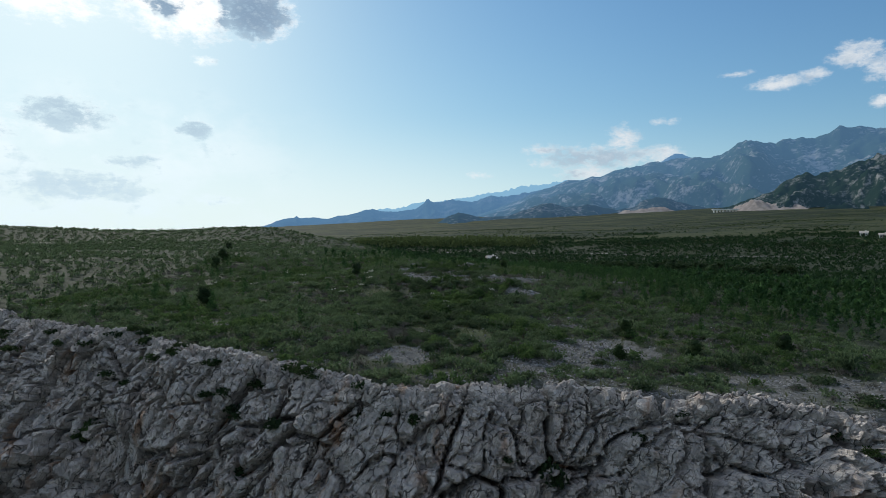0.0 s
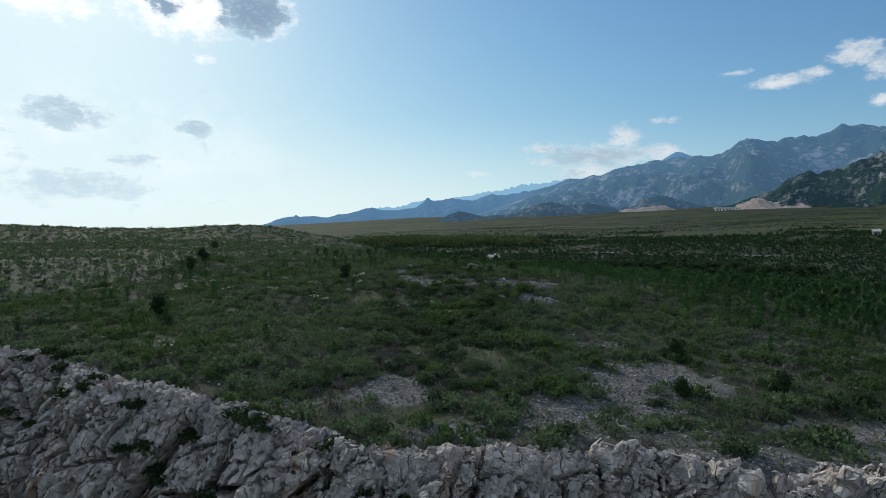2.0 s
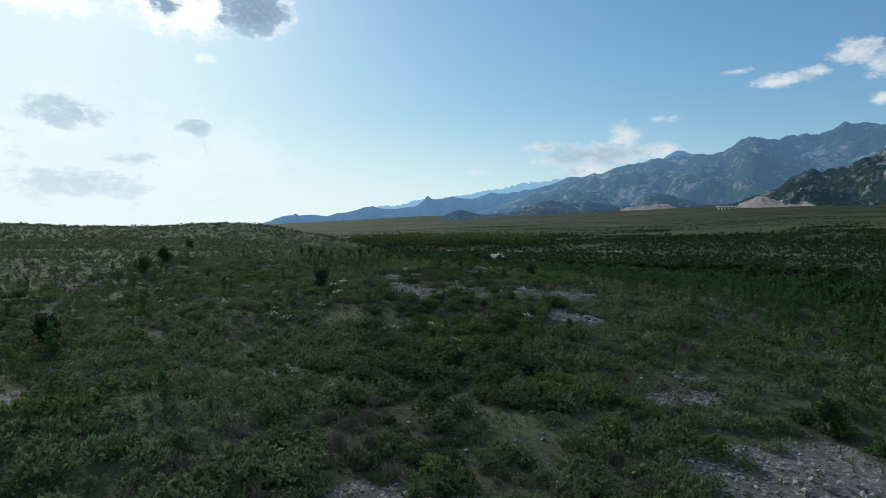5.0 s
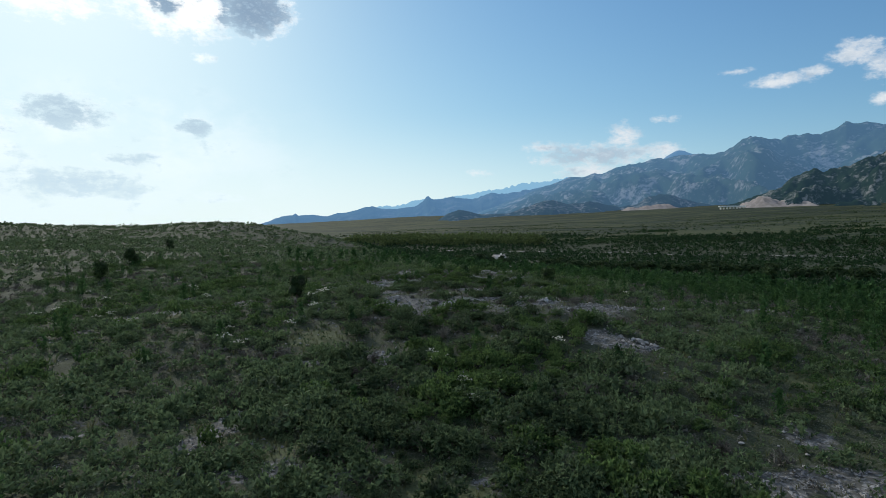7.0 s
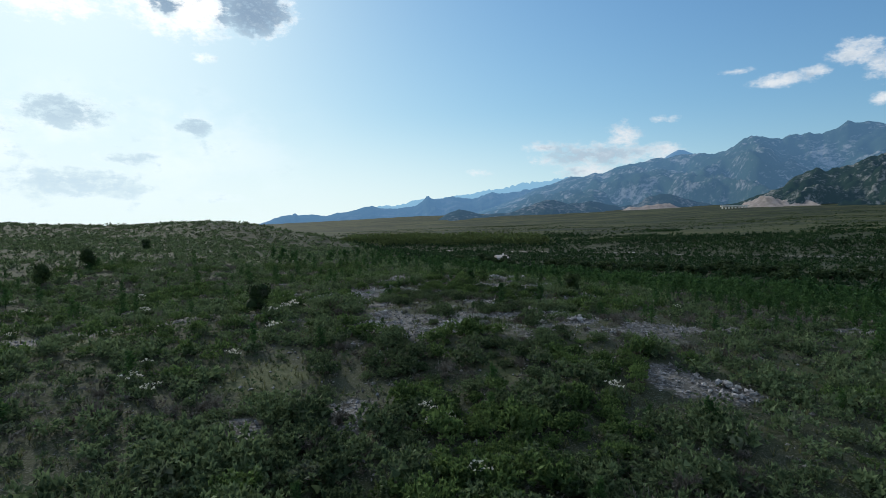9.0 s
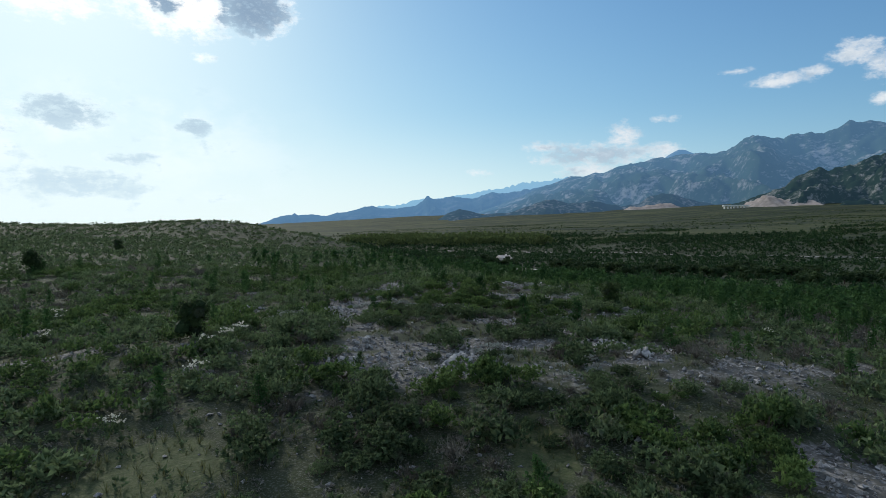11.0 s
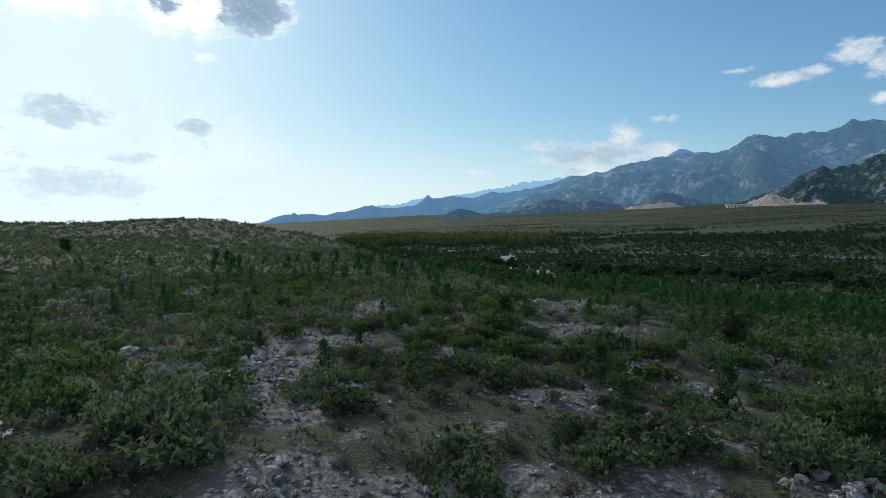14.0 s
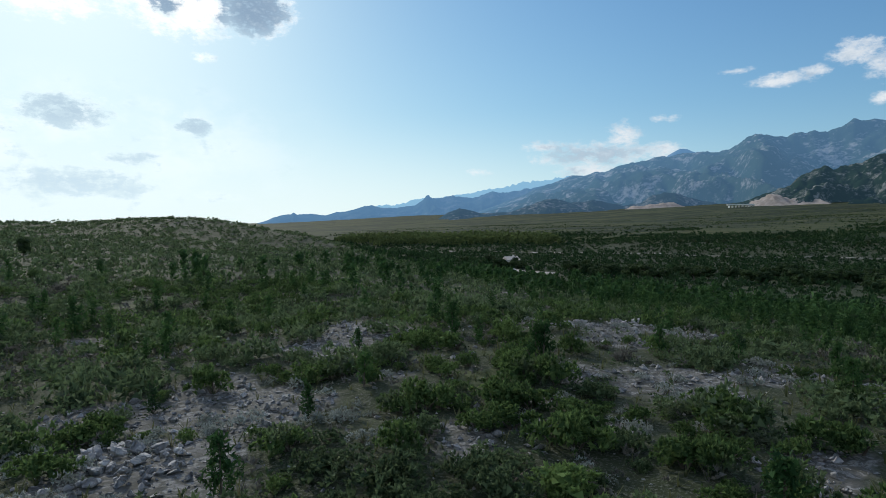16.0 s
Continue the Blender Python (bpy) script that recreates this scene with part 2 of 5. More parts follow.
def ground_material():
    """Soil and dry grass, turned to limestone gravel (red of the attribute) or meadow (green)."""
    m, nt, b, pos, out = material("karst_ground")
    p = pos.outputs["Position"]
    att = nt.nodes.new("ShaderNodeAttribute")
    att.attribute_name = "cover"
    sep = nt.nodes.new("ShaderNodeSeparateColor")
    nt.links.new(att.outputs["Color"], sep.inputs[0])
    n0, n1, n2, n3 = noise_at(nt, p, 0.05, 4.0), noise_at(nt, p, 0.5, 5.0, 0.6), noise_at(nt, p, 3.0, 5.0, 0.7), noise_at(nt, p, 16.0, 3.0, 0.7)
    soil = mixc(nt, step(nt, n1, 0.35, 0.65), (0.028, 0.038, 0.020), (0.052, 0.062, 0.036))
    soil = mixc(nt, mth(nt, "MULTIPLY", step(nt, n3, 0.51, 0.63), 0.55), soil, (0.16, 0.165, 0.145))
    soil = mixc(nt, step(nt, n2, 0.50, 0.72), soil, (0.040, 0.056, 0.024))
    grass = mixc(nt, step(nt, n2, 0.3, 0.7), (0.046, 0.064, 0.028), (0.082, 0.098, 0.048))
    grass = mixc(nt, mth(nt, "MULTIPLY", step(nt, n3, 0.5, 0.62), 0.4), grass, (0.13, 0.125, 0.09))
    vo = node(nt, "ShaderNodeTexVoronoi", _2=5.0)
    crooked = nt.nodes.new("ShaderNodeVectorMath")
    crooked.operation = "MULTIPLY_ADD"
    shift = node(nt, "ShaderNodeTexNoise", _2=2.2, _3=3.0)
    nt.links.new(p, shift.inputs["Vector"])
    nt.links.new(shift.outputs["Color"], crooked.inputs[0])
    crooked.inputs[1].default_value = (0.9, 0.9, 0.9)
    nt.links.new(p, crooked.inputs[2])
    nt.links.new(crooked.outputs[0], vo.inputs["Vector"])
    peb = nt.nodes.new("ShaderNodeSeparateColor")
    nt.links.new(vo.outputs["Color"], peb.inputs[0])
    stone = mixc(nt, peb.outputs[0], (0.088, 0.088, 0.086), (0.26, 0.26, 0.256))
    stone = mixc(nt, mth(nt, "MULTIPLY", step(nt, n3, 0.5, 0.62), 0.7), stone, (0.070, 0.076, 0.062))
    stone = mixc(nt, step(nt, vo.outputs["Distance"], 0.35, 0.7), stone, (0.092, 0.092, 0.082))
    g = mth(nt, "ADD", sep.outputs[0], mth(nt, "MULTIPLY", mth(nt, "SUBTRACT", n2, 0.5), 0.9))
    col = mixc(nt, step(nt, mth(nt, "ADD", sep.outputs[1], mth(nt, "MULTIPLY", mth(nt, "SUBTRACT", n1, 0.5), 0.8)), 0.35, 0.7), soil, grass)
    col = mixc(nt, step(nt, g, 0.32, 0.68), col, stone)
    # open slope beyond the valley: dry pasture in long bands, sunlit streaks painted in
    band = node(nt, "ShaderNodeMapping")
    band.inputs["Rotation"].default_value = (0, 0, radians(45))
    band.inputs["Scale"].default_value = (0.22, 1.0, 1.0)
    nt.links.new(p, band.inputs["Vector"])
    nb, nc = noise_at(nt, band.outputs[0], 0.020, 5.0, 0.65), noise_at(nt, band.outputs[0], 0.06, 5.0, 0.75)
    far = mixc(nt, step(nt, nb, 0.44, 0.54), (0.024, 0.034, 0.020), (0.060, 0.070, 0.030))
    far = mixc(nt, mth(nt, "MULTIPLY", step(nt, nc, 0.5, 0.60), 0.8), far, (0.018, 0.030, 0.014))
    # yellow streaks: sunlight on the slope, put into the colour
    far = mixc(nt, mth(nt, "MULTIPLY", step(nt, nc, 0.42, 0.34), 0.8), far, (0.100, 0.102, 0.048))
    col = mixc(nt, sep.outputs[2], col, far)
    nt.links.new(col, b.inputs["Base Color"])
    b.inputs["Roughness"].default_value = 0.95
    b.inputs["Specular IOR Level"].default_value = 0.1
    bump(nt, b, mth(nt, "ADD", mth(nt, "MULTIPLY", vo.outputs["Distance"], 0.5), mth(nt, "ADD", n2, mth(nt, "MULTIPLY", n3, 0.3))), 0.6, 0.08)
    return m


def plain(name, a, b_, scale=6.0, rough=0.7):
    m, nt, b, pos, out = material(name)
    n = noise_at(nt, pos.outputs["Position"], scale, 5.0, 0.65)
    nt.links.new(mixc(nt, step(nt, n, 0.35, 0.65), a, b_), b.inputs["Base Color"])
    b.inputs["Roughness"].default_value = rough
    bump(nt, b, n, 0.3, 0.02)
    return m


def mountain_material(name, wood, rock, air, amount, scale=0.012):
    """Far slopes; air is haze put into the material as glow, stronger with distance."""
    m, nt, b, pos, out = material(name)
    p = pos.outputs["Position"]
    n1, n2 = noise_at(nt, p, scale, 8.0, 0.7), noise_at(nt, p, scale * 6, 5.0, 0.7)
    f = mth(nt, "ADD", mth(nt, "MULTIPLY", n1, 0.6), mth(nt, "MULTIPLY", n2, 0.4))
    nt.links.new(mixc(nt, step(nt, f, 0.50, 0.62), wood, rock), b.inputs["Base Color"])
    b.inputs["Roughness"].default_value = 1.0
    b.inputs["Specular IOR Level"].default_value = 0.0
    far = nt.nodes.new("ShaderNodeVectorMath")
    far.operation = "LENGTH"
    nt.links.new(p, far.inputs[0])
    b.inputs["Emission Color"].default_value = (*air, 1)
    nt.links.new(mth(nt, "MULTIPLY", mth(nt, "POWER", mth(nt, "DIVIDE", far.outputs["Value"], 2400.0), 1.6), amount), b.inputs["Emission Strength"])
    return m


M_GROUND = ground_material()
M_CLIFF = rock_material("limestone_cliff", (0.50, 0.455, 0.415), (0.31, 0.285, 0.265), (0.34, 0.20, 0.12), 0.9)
M_STONE = rock_material("limestone", (0.42, 0.415, 0.41), (0.25, 0.25, 0.255), (0.33, 0.31, 0.28), 0.4)
M_JUNIPER = leaf_material("juniper_leaf", (0.016, 0.030, 0.016), (0.054, 0.090, 0.046), (0.145, 0.200, 0.098), 0.30)
M_MASTIC = leaf_material("mastic_leaf", (0.018, 0.042, 0.016), (0.060, 0.110, 0.040), (0.155, 0.235, 0.078), 0.30)
M_PINE = leaf_material("young_pine_needles", (0.012, 0.036, 0.015), (0.032, 0.080, 0.028), (0.072, 0.140, 0.045), 0.28)
M_GREY = leaf_material("grey_twigs", (0.066, 0.061, 0.050), (0.120, 0.114, 0.096), (0.213, 0.206, 0.181), 0.1)
M_SAGE = leaf_material("silver_leaf", (0.16, 0.18, 0.16), (0.26, 0.29, 0.26), (0.40, 0.43, 0.40), 0.2)
M_PETAL = leaf_material("white_petals", (0.42, 0.42, 0.34), (0.52, 0.52, 0.44), (0.62, 0.62, 0.54), 0.3)
M_GRASS = leaf_material("grass_blades", (0.055, 0.075, 0.030), (0.095, 0.115, 0.050), (0.165, 0.170, 0.090), 0.3)
M_TREE = leaf_material("oak_leaf", (0.015, 0.031, 0.014), (0.030, 0.053, 0.022), (0.057, 0.087, 0.031), 0.2, 0.08)
M_FOREST = leaf_material("valley_leaf", (0.009, 0.026, 0.013), (0.022, 0.052, 0.022), (0.048, 0.090, 0.034), 0.2, 0.03)
M_PLANTATION = leaf_material("plantation_needles", (0.034, 0.062, 0.026), (0.074, 0.112, 0.042), (0.130, 0.170, 0.064), 0.4, 0.03)
M_BARK = plain("bark", (0.07, 0.055, 0.04), (0.13, 0.11, 0.09), 9.0, 0.9)
M_ROAD = plain("pale_gravel_road", (0.24, 0.225, 0.20), (0.34, 0.32, 0.29), 0.8, 0.95)
M_EARTH = plain("cut_earth", (0.25, 0.215, 0.195), (0.37, 0.325, 0.30), 0.08, 0.95)
M_WALL = plain("pale_plaster", (0.62, 0.60, 0.56), (0.72, 0.70, 0.66), 1.5, 0.8)
M_ROOF = plain("roof_tile", (0.50, 0.42, 0.37), (0.60, 0.54, 0.48), 2.0, 0.8)
M_CONCRETE = plain("concrete", (0.68, 0.67, 0.65), (0.76, 0.75, 0.72), 0.4, 0.8)
M_GLASS = plain("dark_window", (0.03, 0.035, 0.04), (0.05, 0.055, 0.06), 1.0, 0.15)
M_RUBBER = plain("tyre_rubber", (0.02, 0.02, 0.02), (0.03, 0.03, 0.03), 20.0, 0.8)
M_PAINT = plain("white_car_paint", (0.74, 0.74, 0.74), (0.80, 0.80, 0.80), 2.0, 0.3)

# ---- noise and ground form ----


def hash01(ix, iy, iz, seed=0):
    h = (ix.astype(np.int64) * 73856093) ^ (iy.astype(np.int64) * 19349663) ^ (iz.astype(np.int64) * 83492791) ^ (seed * 26544357)
    h = (h ^ (h >> 13)) & 0xFFFFFFFF
    h = (h * 127412617) & 0xFFFFFFFF
    h = (h ^ (h >> 16)) & 0xFFFFFFFF
    h = (h * 224682251) & 0xFFFFFFFF
    return ((h ^ (h >> 15)) & 0xFFFFFF) / 16777216.0


def vnoise(x, y, z=None, seed=0):
    """Value noise, 0 to 1."""
    x, y = np.asarray(x, float), np.asarray(y, float)
    z = np.zeros_like(x + y) if z is None else np.asarray(z, float)
    x, y, z = np.broadcast_arrays(x, y, z)
    ix, iy, iz = np.floor(x), np.floor(y), np.floor(z)
    fx, fy, fz = (f * f * (3 - 2 * f) for f in (x - ix, y - iy, z - iz))
    tot = 0.0
    for a in (0, 1):
        for b in (0, 1):
            for c in (0, 1):
                w = (fx if a else 1 - fx) * (fy if b else 1 - fy) * (fz if c else 1 - fz)
                tot = tot + w * hash01(ix + a, iy + b, iz + c, seed)
    return tot


def fbm(x, y, z=None, octaves=4, seed=0):
    """Sum of octaves, about -0.5 to 0.5."""
    tot, amp, k, norm = 0.0, 1.0, 1.0, 0.0
    for i in range(octaves):
        tot = tot + amp * (vnoise(x * k, y * k, None if z is None else z * k, seed + i) - 0.5)
        norm += amp
        amp, k = amp * 0.5, k * 2.03
    return tot / norm * 1.6


def worley(x, y, z, seed=0):
    """Distances to the two nearest cell points, a random number of the nearest cell, and the way to its point along x and z."""
    ix, iy, iz = np.floor(x), np.floor(y), np.floor(z)
    f1, f2, cell = np.full(x.shape, 9.0), np.full(x.shape, 9.0), np.zeros(x.shape)
    ox, oz = np.zeros(x.shape), np.zeros(x.shape)
    for a in (-1, 0, 1):
        for b in (-1, 0, 1):
            for c in (-1, 0, 1):
                jx, jy, jz = ix + a, iy + b, iz + c
                dx, dy, dz = (jx + hash01(jx, jy, jz, seed) - x, jy + hash01(jx, jy, jz, seed + 1) - y, jz + hash01(jx, jy, jz, seed + 2) - z)
                ax, ay, az = np.abs(dx), np.abs(dy), np.abs(dz)
                d = 0.65 * np.maximum(np.maximum(ax, ay), az) + 0.35 * np.sqrt(dx * dx + dy * dy + dz * dz)
                near = d < f1
                f2 = np.where(near, f1, np.minimum(f2, d))
                cell = np.where(near, hash01(jx, jy, jz, seed + 3), cell)
                ox, oz = np.where(near, dx, ox), np.where(near, dz, oz)
                f1 = np.where(near, d, f1)
    return f1, f2, cell, ox, oz


def smooth(t):
    t = np.clip(t, 0, 1)
    return t * t * (3 - 2 * t)


# the plateau's edge: along x, and where it breaks off into the gorge
RIM_X = (-80, -52, -40, -30, -21, -13, -9.5, -6, 0, 6, 12, 17, 21, 30, 50, 80)
RIM_Y = (72, 64.5, 57.5, 50, 43.5, 39, 36.6, 35.2, 34.3, 34.3, 31.6, 31.2, 27, 23, 18, 10)
# knolls and dips of the plateau: x, y, half-width, height
KNOLLS = [(0, 45, 26, 0.25), (24, 48, 14, 0.46), (-32, 96, 16, -1.71), (22, 108, 16, 0.36), (3, 78, 7, 0.96), (5, 105, 6, 0.29), (-17, 46, 7, 0.46), (10, 56, 5, -0.63), (-45, 85, 16, -0.46), (-13, 84, 8, 0.34), (22, 75, 12, 0.14), (-25, 60, 10, 0.01)]
# crest of the stony hill beyond the plateau: along x, and its height over the plain
HILL_X = (-380, -290, -225, -165, -142, -122, -104, -92, -78, -65, -52, -36, -14, 8, 30)
HILL_Z = (11.3, 12.4, 12.5, 10.1, 10.0, 10.8, 12.1, 12.6, 11.9, 10.7, 9.4, 7.4, 5.0, 1.6, 0.0)


def rim(x):
    """Where the plateau breaks off into the gorge."""
    x = np.asarray(x, float)
    return np.interp(x, RIM_X, RIM_Y) - 0.6 + 4.2 * fbm(x / 8.0, x * 0 + 3.3, octaves=4, seed=5)


def terrain(x, y):
    """Height of the ground at (x, y), without the gorge."""
    x, y = np.asarray(x, float), np.asarray(y, float)
    z = -1.6 + 4.9 * smooth((y - 36) / 69.0)
    u = 0.5 * (y - 105) + 0.9 * x
    z = z - 3.4 * smooth((u + 10) / 60.0) - 4.0 * smooth((u - 44) / 34.0)
    for kx, ky, kr, kh in KNOLLS:
        z = z + kh * np.exp(-0.5 * ((x - kx) ** 2 + (y - ky) ** 2) / kr ** 2)
    back = y - 296
    hump = 0.55 * np.exp(-0.5 * (back / np.where(back < 0, 30.0, 40.0)) ** 2) + 0.45 * np.exp(-0.5 * (back / np.where(back < 0, 105.0, 60.0)) ** 2)
    z = z + np.interp(x + 5.0 * fbm(x / 30.0, y / 30.0, octaves=3, seed=13), HILL_X, HILL_Z) * hump
    w = 0.058 * x + 0.0588 * y
    lift = np.interp(w, (15, 20, 26, 30.5, 42, 79, 98, 127, 144, 220, 320), (0, 0.8, 4.8, 11.0, 21.0, 41, 53, 85.5, 105, 175, 245))
    z = z + lift * smooth((y - 120) / 120.0)
    z = z + 0.9 * fbm(x / 16.0, y / 16.0, octaves=4, seed=11) * smooth((y - 20) / 30.0) + 0.18 * fbm(x / 1.7, y / 1.7, octaves=2, seed=21)
    z = z + 5.0 * fbm(x / 140.0, y / 140.0, octaves=3, seed=31) * smooth((y - 330) / 300.0)
    return z


def gorge(x, y):
    """How far the gorge lies below the plateau's run."""
    back = rim(x) - np.asarray(y, float)
    return 30.0 * smooth((back + 1.4) / 5.0) * (1 - 0.85 * smooth((back - 60) / 60.0))


def cliff_base(u, s):
    """The cliff's mean face: along the rim by u, down the face by s (negative: back on the plateau)."""
    lie = 0.36 + 0.40 * smooth((u - 4) / 14.0) + 0.25 * smooth((-16 - u) / 12.0)
    fall = np.sqrt(1 - np.minimum(lie, 0.95) ** 2)
    brow = 0.75 * np.clip(s, 0, 3.0) * (1 - np.clip(s, 0, 3.0) / 9.0)      # the edge is rounded
    run = np.where(s < 0, -s, -s * lie - brow * np.clip(0.9 - lie, 0, 1))
    drop = np.where(s < 0, 0.0, s * fall - brow * (fall - 0.45))
    edge = rim(u)
    y = edge + run + 2.2 * fbm(u / 6, s / 6, octaves=3, seed=61) * smooth(s / 4)
    z = terrain(u, np.maximum(y, edge - 2)) - drop
    return y, z

# ---- mesh helpers ----


def mesh_np(name, verts, quads=None, tris=None, mat=None, flat=True):
    """A mesh from arrays of corners, four- and three-sided faces."""
    me = bpy.data.meshes.new(name)
    verts = np.asarray(verts, np.float32)
    parts, sizes = [], []
    for f, k in ((quads, 4), (tris, 3)):
        if f is not None and len(f):
            parts.append(np.asarray(f, np.int32).ravel())
            sizes.append(np.full(len(f), k, np.int32))
    loops, sizes = np.concatenate(parts), np.concatenate(sizes)
    me.vertices.add(len(verts))
    me.vertices.foreach_set("co", verts.ravel())
    me.loops.add(len(loops))
    me.loops.foreach_set("vertex_index", loops)
    me.polygons.add(len(sizes))
    me.polygons.foreach_set("loop_start", np.concatenate(([0], np.cumsum(sizes)[:-1])).astype(np.int32))
    me.polygons.foreach_set("use_smooth", np.full(len(sizes), not flat))
    me.update(calc_edges=True)
    if mat:
        me.materials.append(mat)
    return me


def part(name, me, parent, label=""):
    ob = new(name, me)
    ob.parent = parent
    return tagged(ob, label) if label else ob


def box(cx, cy, cz, sx, sy, sz, bevel=0.03):
    bm = bmesh.new()
    bmesh.ops.create_cube(bm, size=1, matrix=Matrix.LocRotScale((cx, cy, cz), None, (sx, sy, sz)))
    bmesh.ops.bevel(bm, geom=bm.edges[:], offset=bevel, segments=1, affect="EDGES")
    return bm


def finish(bm, name, mat):
    me = bpy.data.meshes.new(name)
    bm.to_mesh(me)
    bm.free()
    me.materials.append(mat)
    return me


def grid_faces(nu, nv):
    i = np.arange((nu - 1) * (nv - 1))
    a = (i // (nv - 1)) * nv + i % (nv - 1)
    return np.stack([a, a + nv, a + nv + 1, a + 1], 1)


def joined(clouds):
    """Joins (verts, quads, tris) sets into one."""
    v, q, t, n = [], [], [], 0
    for a, b, c in clouds:
        v.append(a)
        if b is not None and len(b):
            q.append(b + n)
        if c is not None and len(c):
            t.append(c + n)
        n += len(a)
    return np.concatenate(v), (np.concatenate(q) if q else None), (np.concatenate(t) if t else None)


def spread(template, places):
    """Copies of one (verts, quads, tris) at rows of x, y, z, turn, scale, height scale."""
    v, q, t = template
    n = len(places)
    c, s = np.cos(places[:, 3])[:, None], np.sin(places[:, 3])[:, None]
    k, h = places[:, 4][:, None], places[:, 5][:, None]
    x = (v[None, :, 0] * c - v[None, :, 1] * s) * k + places[:, 0][:, None]
    y = (v[None, :, 0] * s + v[None, :, 1] * c) * k + places[:, 1][:, None]
    z = v[None, :, 2] * k * h + places[:, 2][:, None]
    off = (np.arange(n) * len(v))[:, None, None]
    return (np.stack([x, y, z], 2).reshape(-1, 3), (q[None] + off).reshape(-1, 4) if q is not None and len(q) else None,
            (t[None] + off).reshape(-1, 3) if t is not None and len(t) else None)


# ---- ground ----
# open patches of the scrub: x, y and half-widths
GRAVEL = [(-7.0, 91.4, 1.7, 1.2), (-6.0, 94.7, 1.1, 1.2), (8.5, 104.7, 3.2, 2.0), (8.1, 96.5, 1.7, 1.4), (-0.5, 91.3, 0.8, 0.7), (-4.2, 79.1, 1.6, 1.2), (-1.9, 76.8, 1.2, 0.9),
          (6.3, 87.3, 1.0, 1.8), (6.8, 78.1, 1.0, 0.8), (-6.6, 79.3, 1.0, 0.9), (-6.6, 90.2, 2.3, 2.2), (-7.8, 64.8, 1.1, 1.7), (8.8, 70.0, 1.7, 2.0),
          (-4.0, 66.9, 0.8, 1.8), (17.1, 62.6, 1.9, 1.5), (-9.2, 55.6, 0.8, 1.4), (9.6, 54.3, 1.6, 1.1), (11.9, 44.6, 4.6, 4.4), (-2.2, 42.6, 3.1, 2.6), (-19.9, 51.3, 2.2, 2.1)]
MEADOW = [(-8.3, 70.6, 1.9, 2.3), (-7.8, 69.6, 1.6, 2.2), (-1.1, 52.5, 2.0, 2.2), (16.9, 63.3, 1.6, 2.3), (-7.0, 56.0, 1.8, 2.0), (-36.9, 70.8, 2.6, 2.1), (18.7, 46.1, 2.0, 2.0),
          (-16.0, 102.5, 1.1, 1.4), (-11.4, 90.0, 1.1, 1.8), (-0.2, 95.4, 0.9, 1.0), (1.6, 71.9, 1.0, 1.8), (-12.7, 93.2, 1.2, 1.6)]
# heaps of bare limestone: x, y, half-widths, stones
HEAPS = [(4.3, 104.9, 1.0, 1.2, 20), (7.1, 106.3, 1.0, 1.2, 18), (-7.1, 91.2, 1.2, 0.9, 26), (-6.9, 88.6, 1.7, 1.6, 22), (-13.6, 94.3, 1.1, 1.4, 16), (-0.1, 78.8, 1.1, 1.2, 30),
         (-4.4, 79.1, 1.2, 0.9, 26), (5.9, 80.9, 1.1, 1.2, 26), (-4.5, 82.0, 1.0, 1.1, 14), (10.3, 68.6, 1.0, 1.2, 18), (6.7, 78.4, 0.6, 0.5, 10), (12.6, 44.0, 2.2, 1.6, 20)]
PATHS = [(-1.0, 53.4, 3.2, 0.8), (12.9, 58.0, 0.9, 1.2), (11.8, 54.6, 1.8, 1.3), (-6.4, 53.8, 1.6, 0.8), (-13.8, 56.6, 0.9, 0.7), (-8.8, 57.8, 0.6, 1.6)]
PATCHES = [(*p, 0.95, 0.1) for p in GRAVEL + PATHS] + [(*p, 0.12, 0.95) for p in MEADOW] + [(*p[:4], 1.0, 0.0) for p in HEAPS]


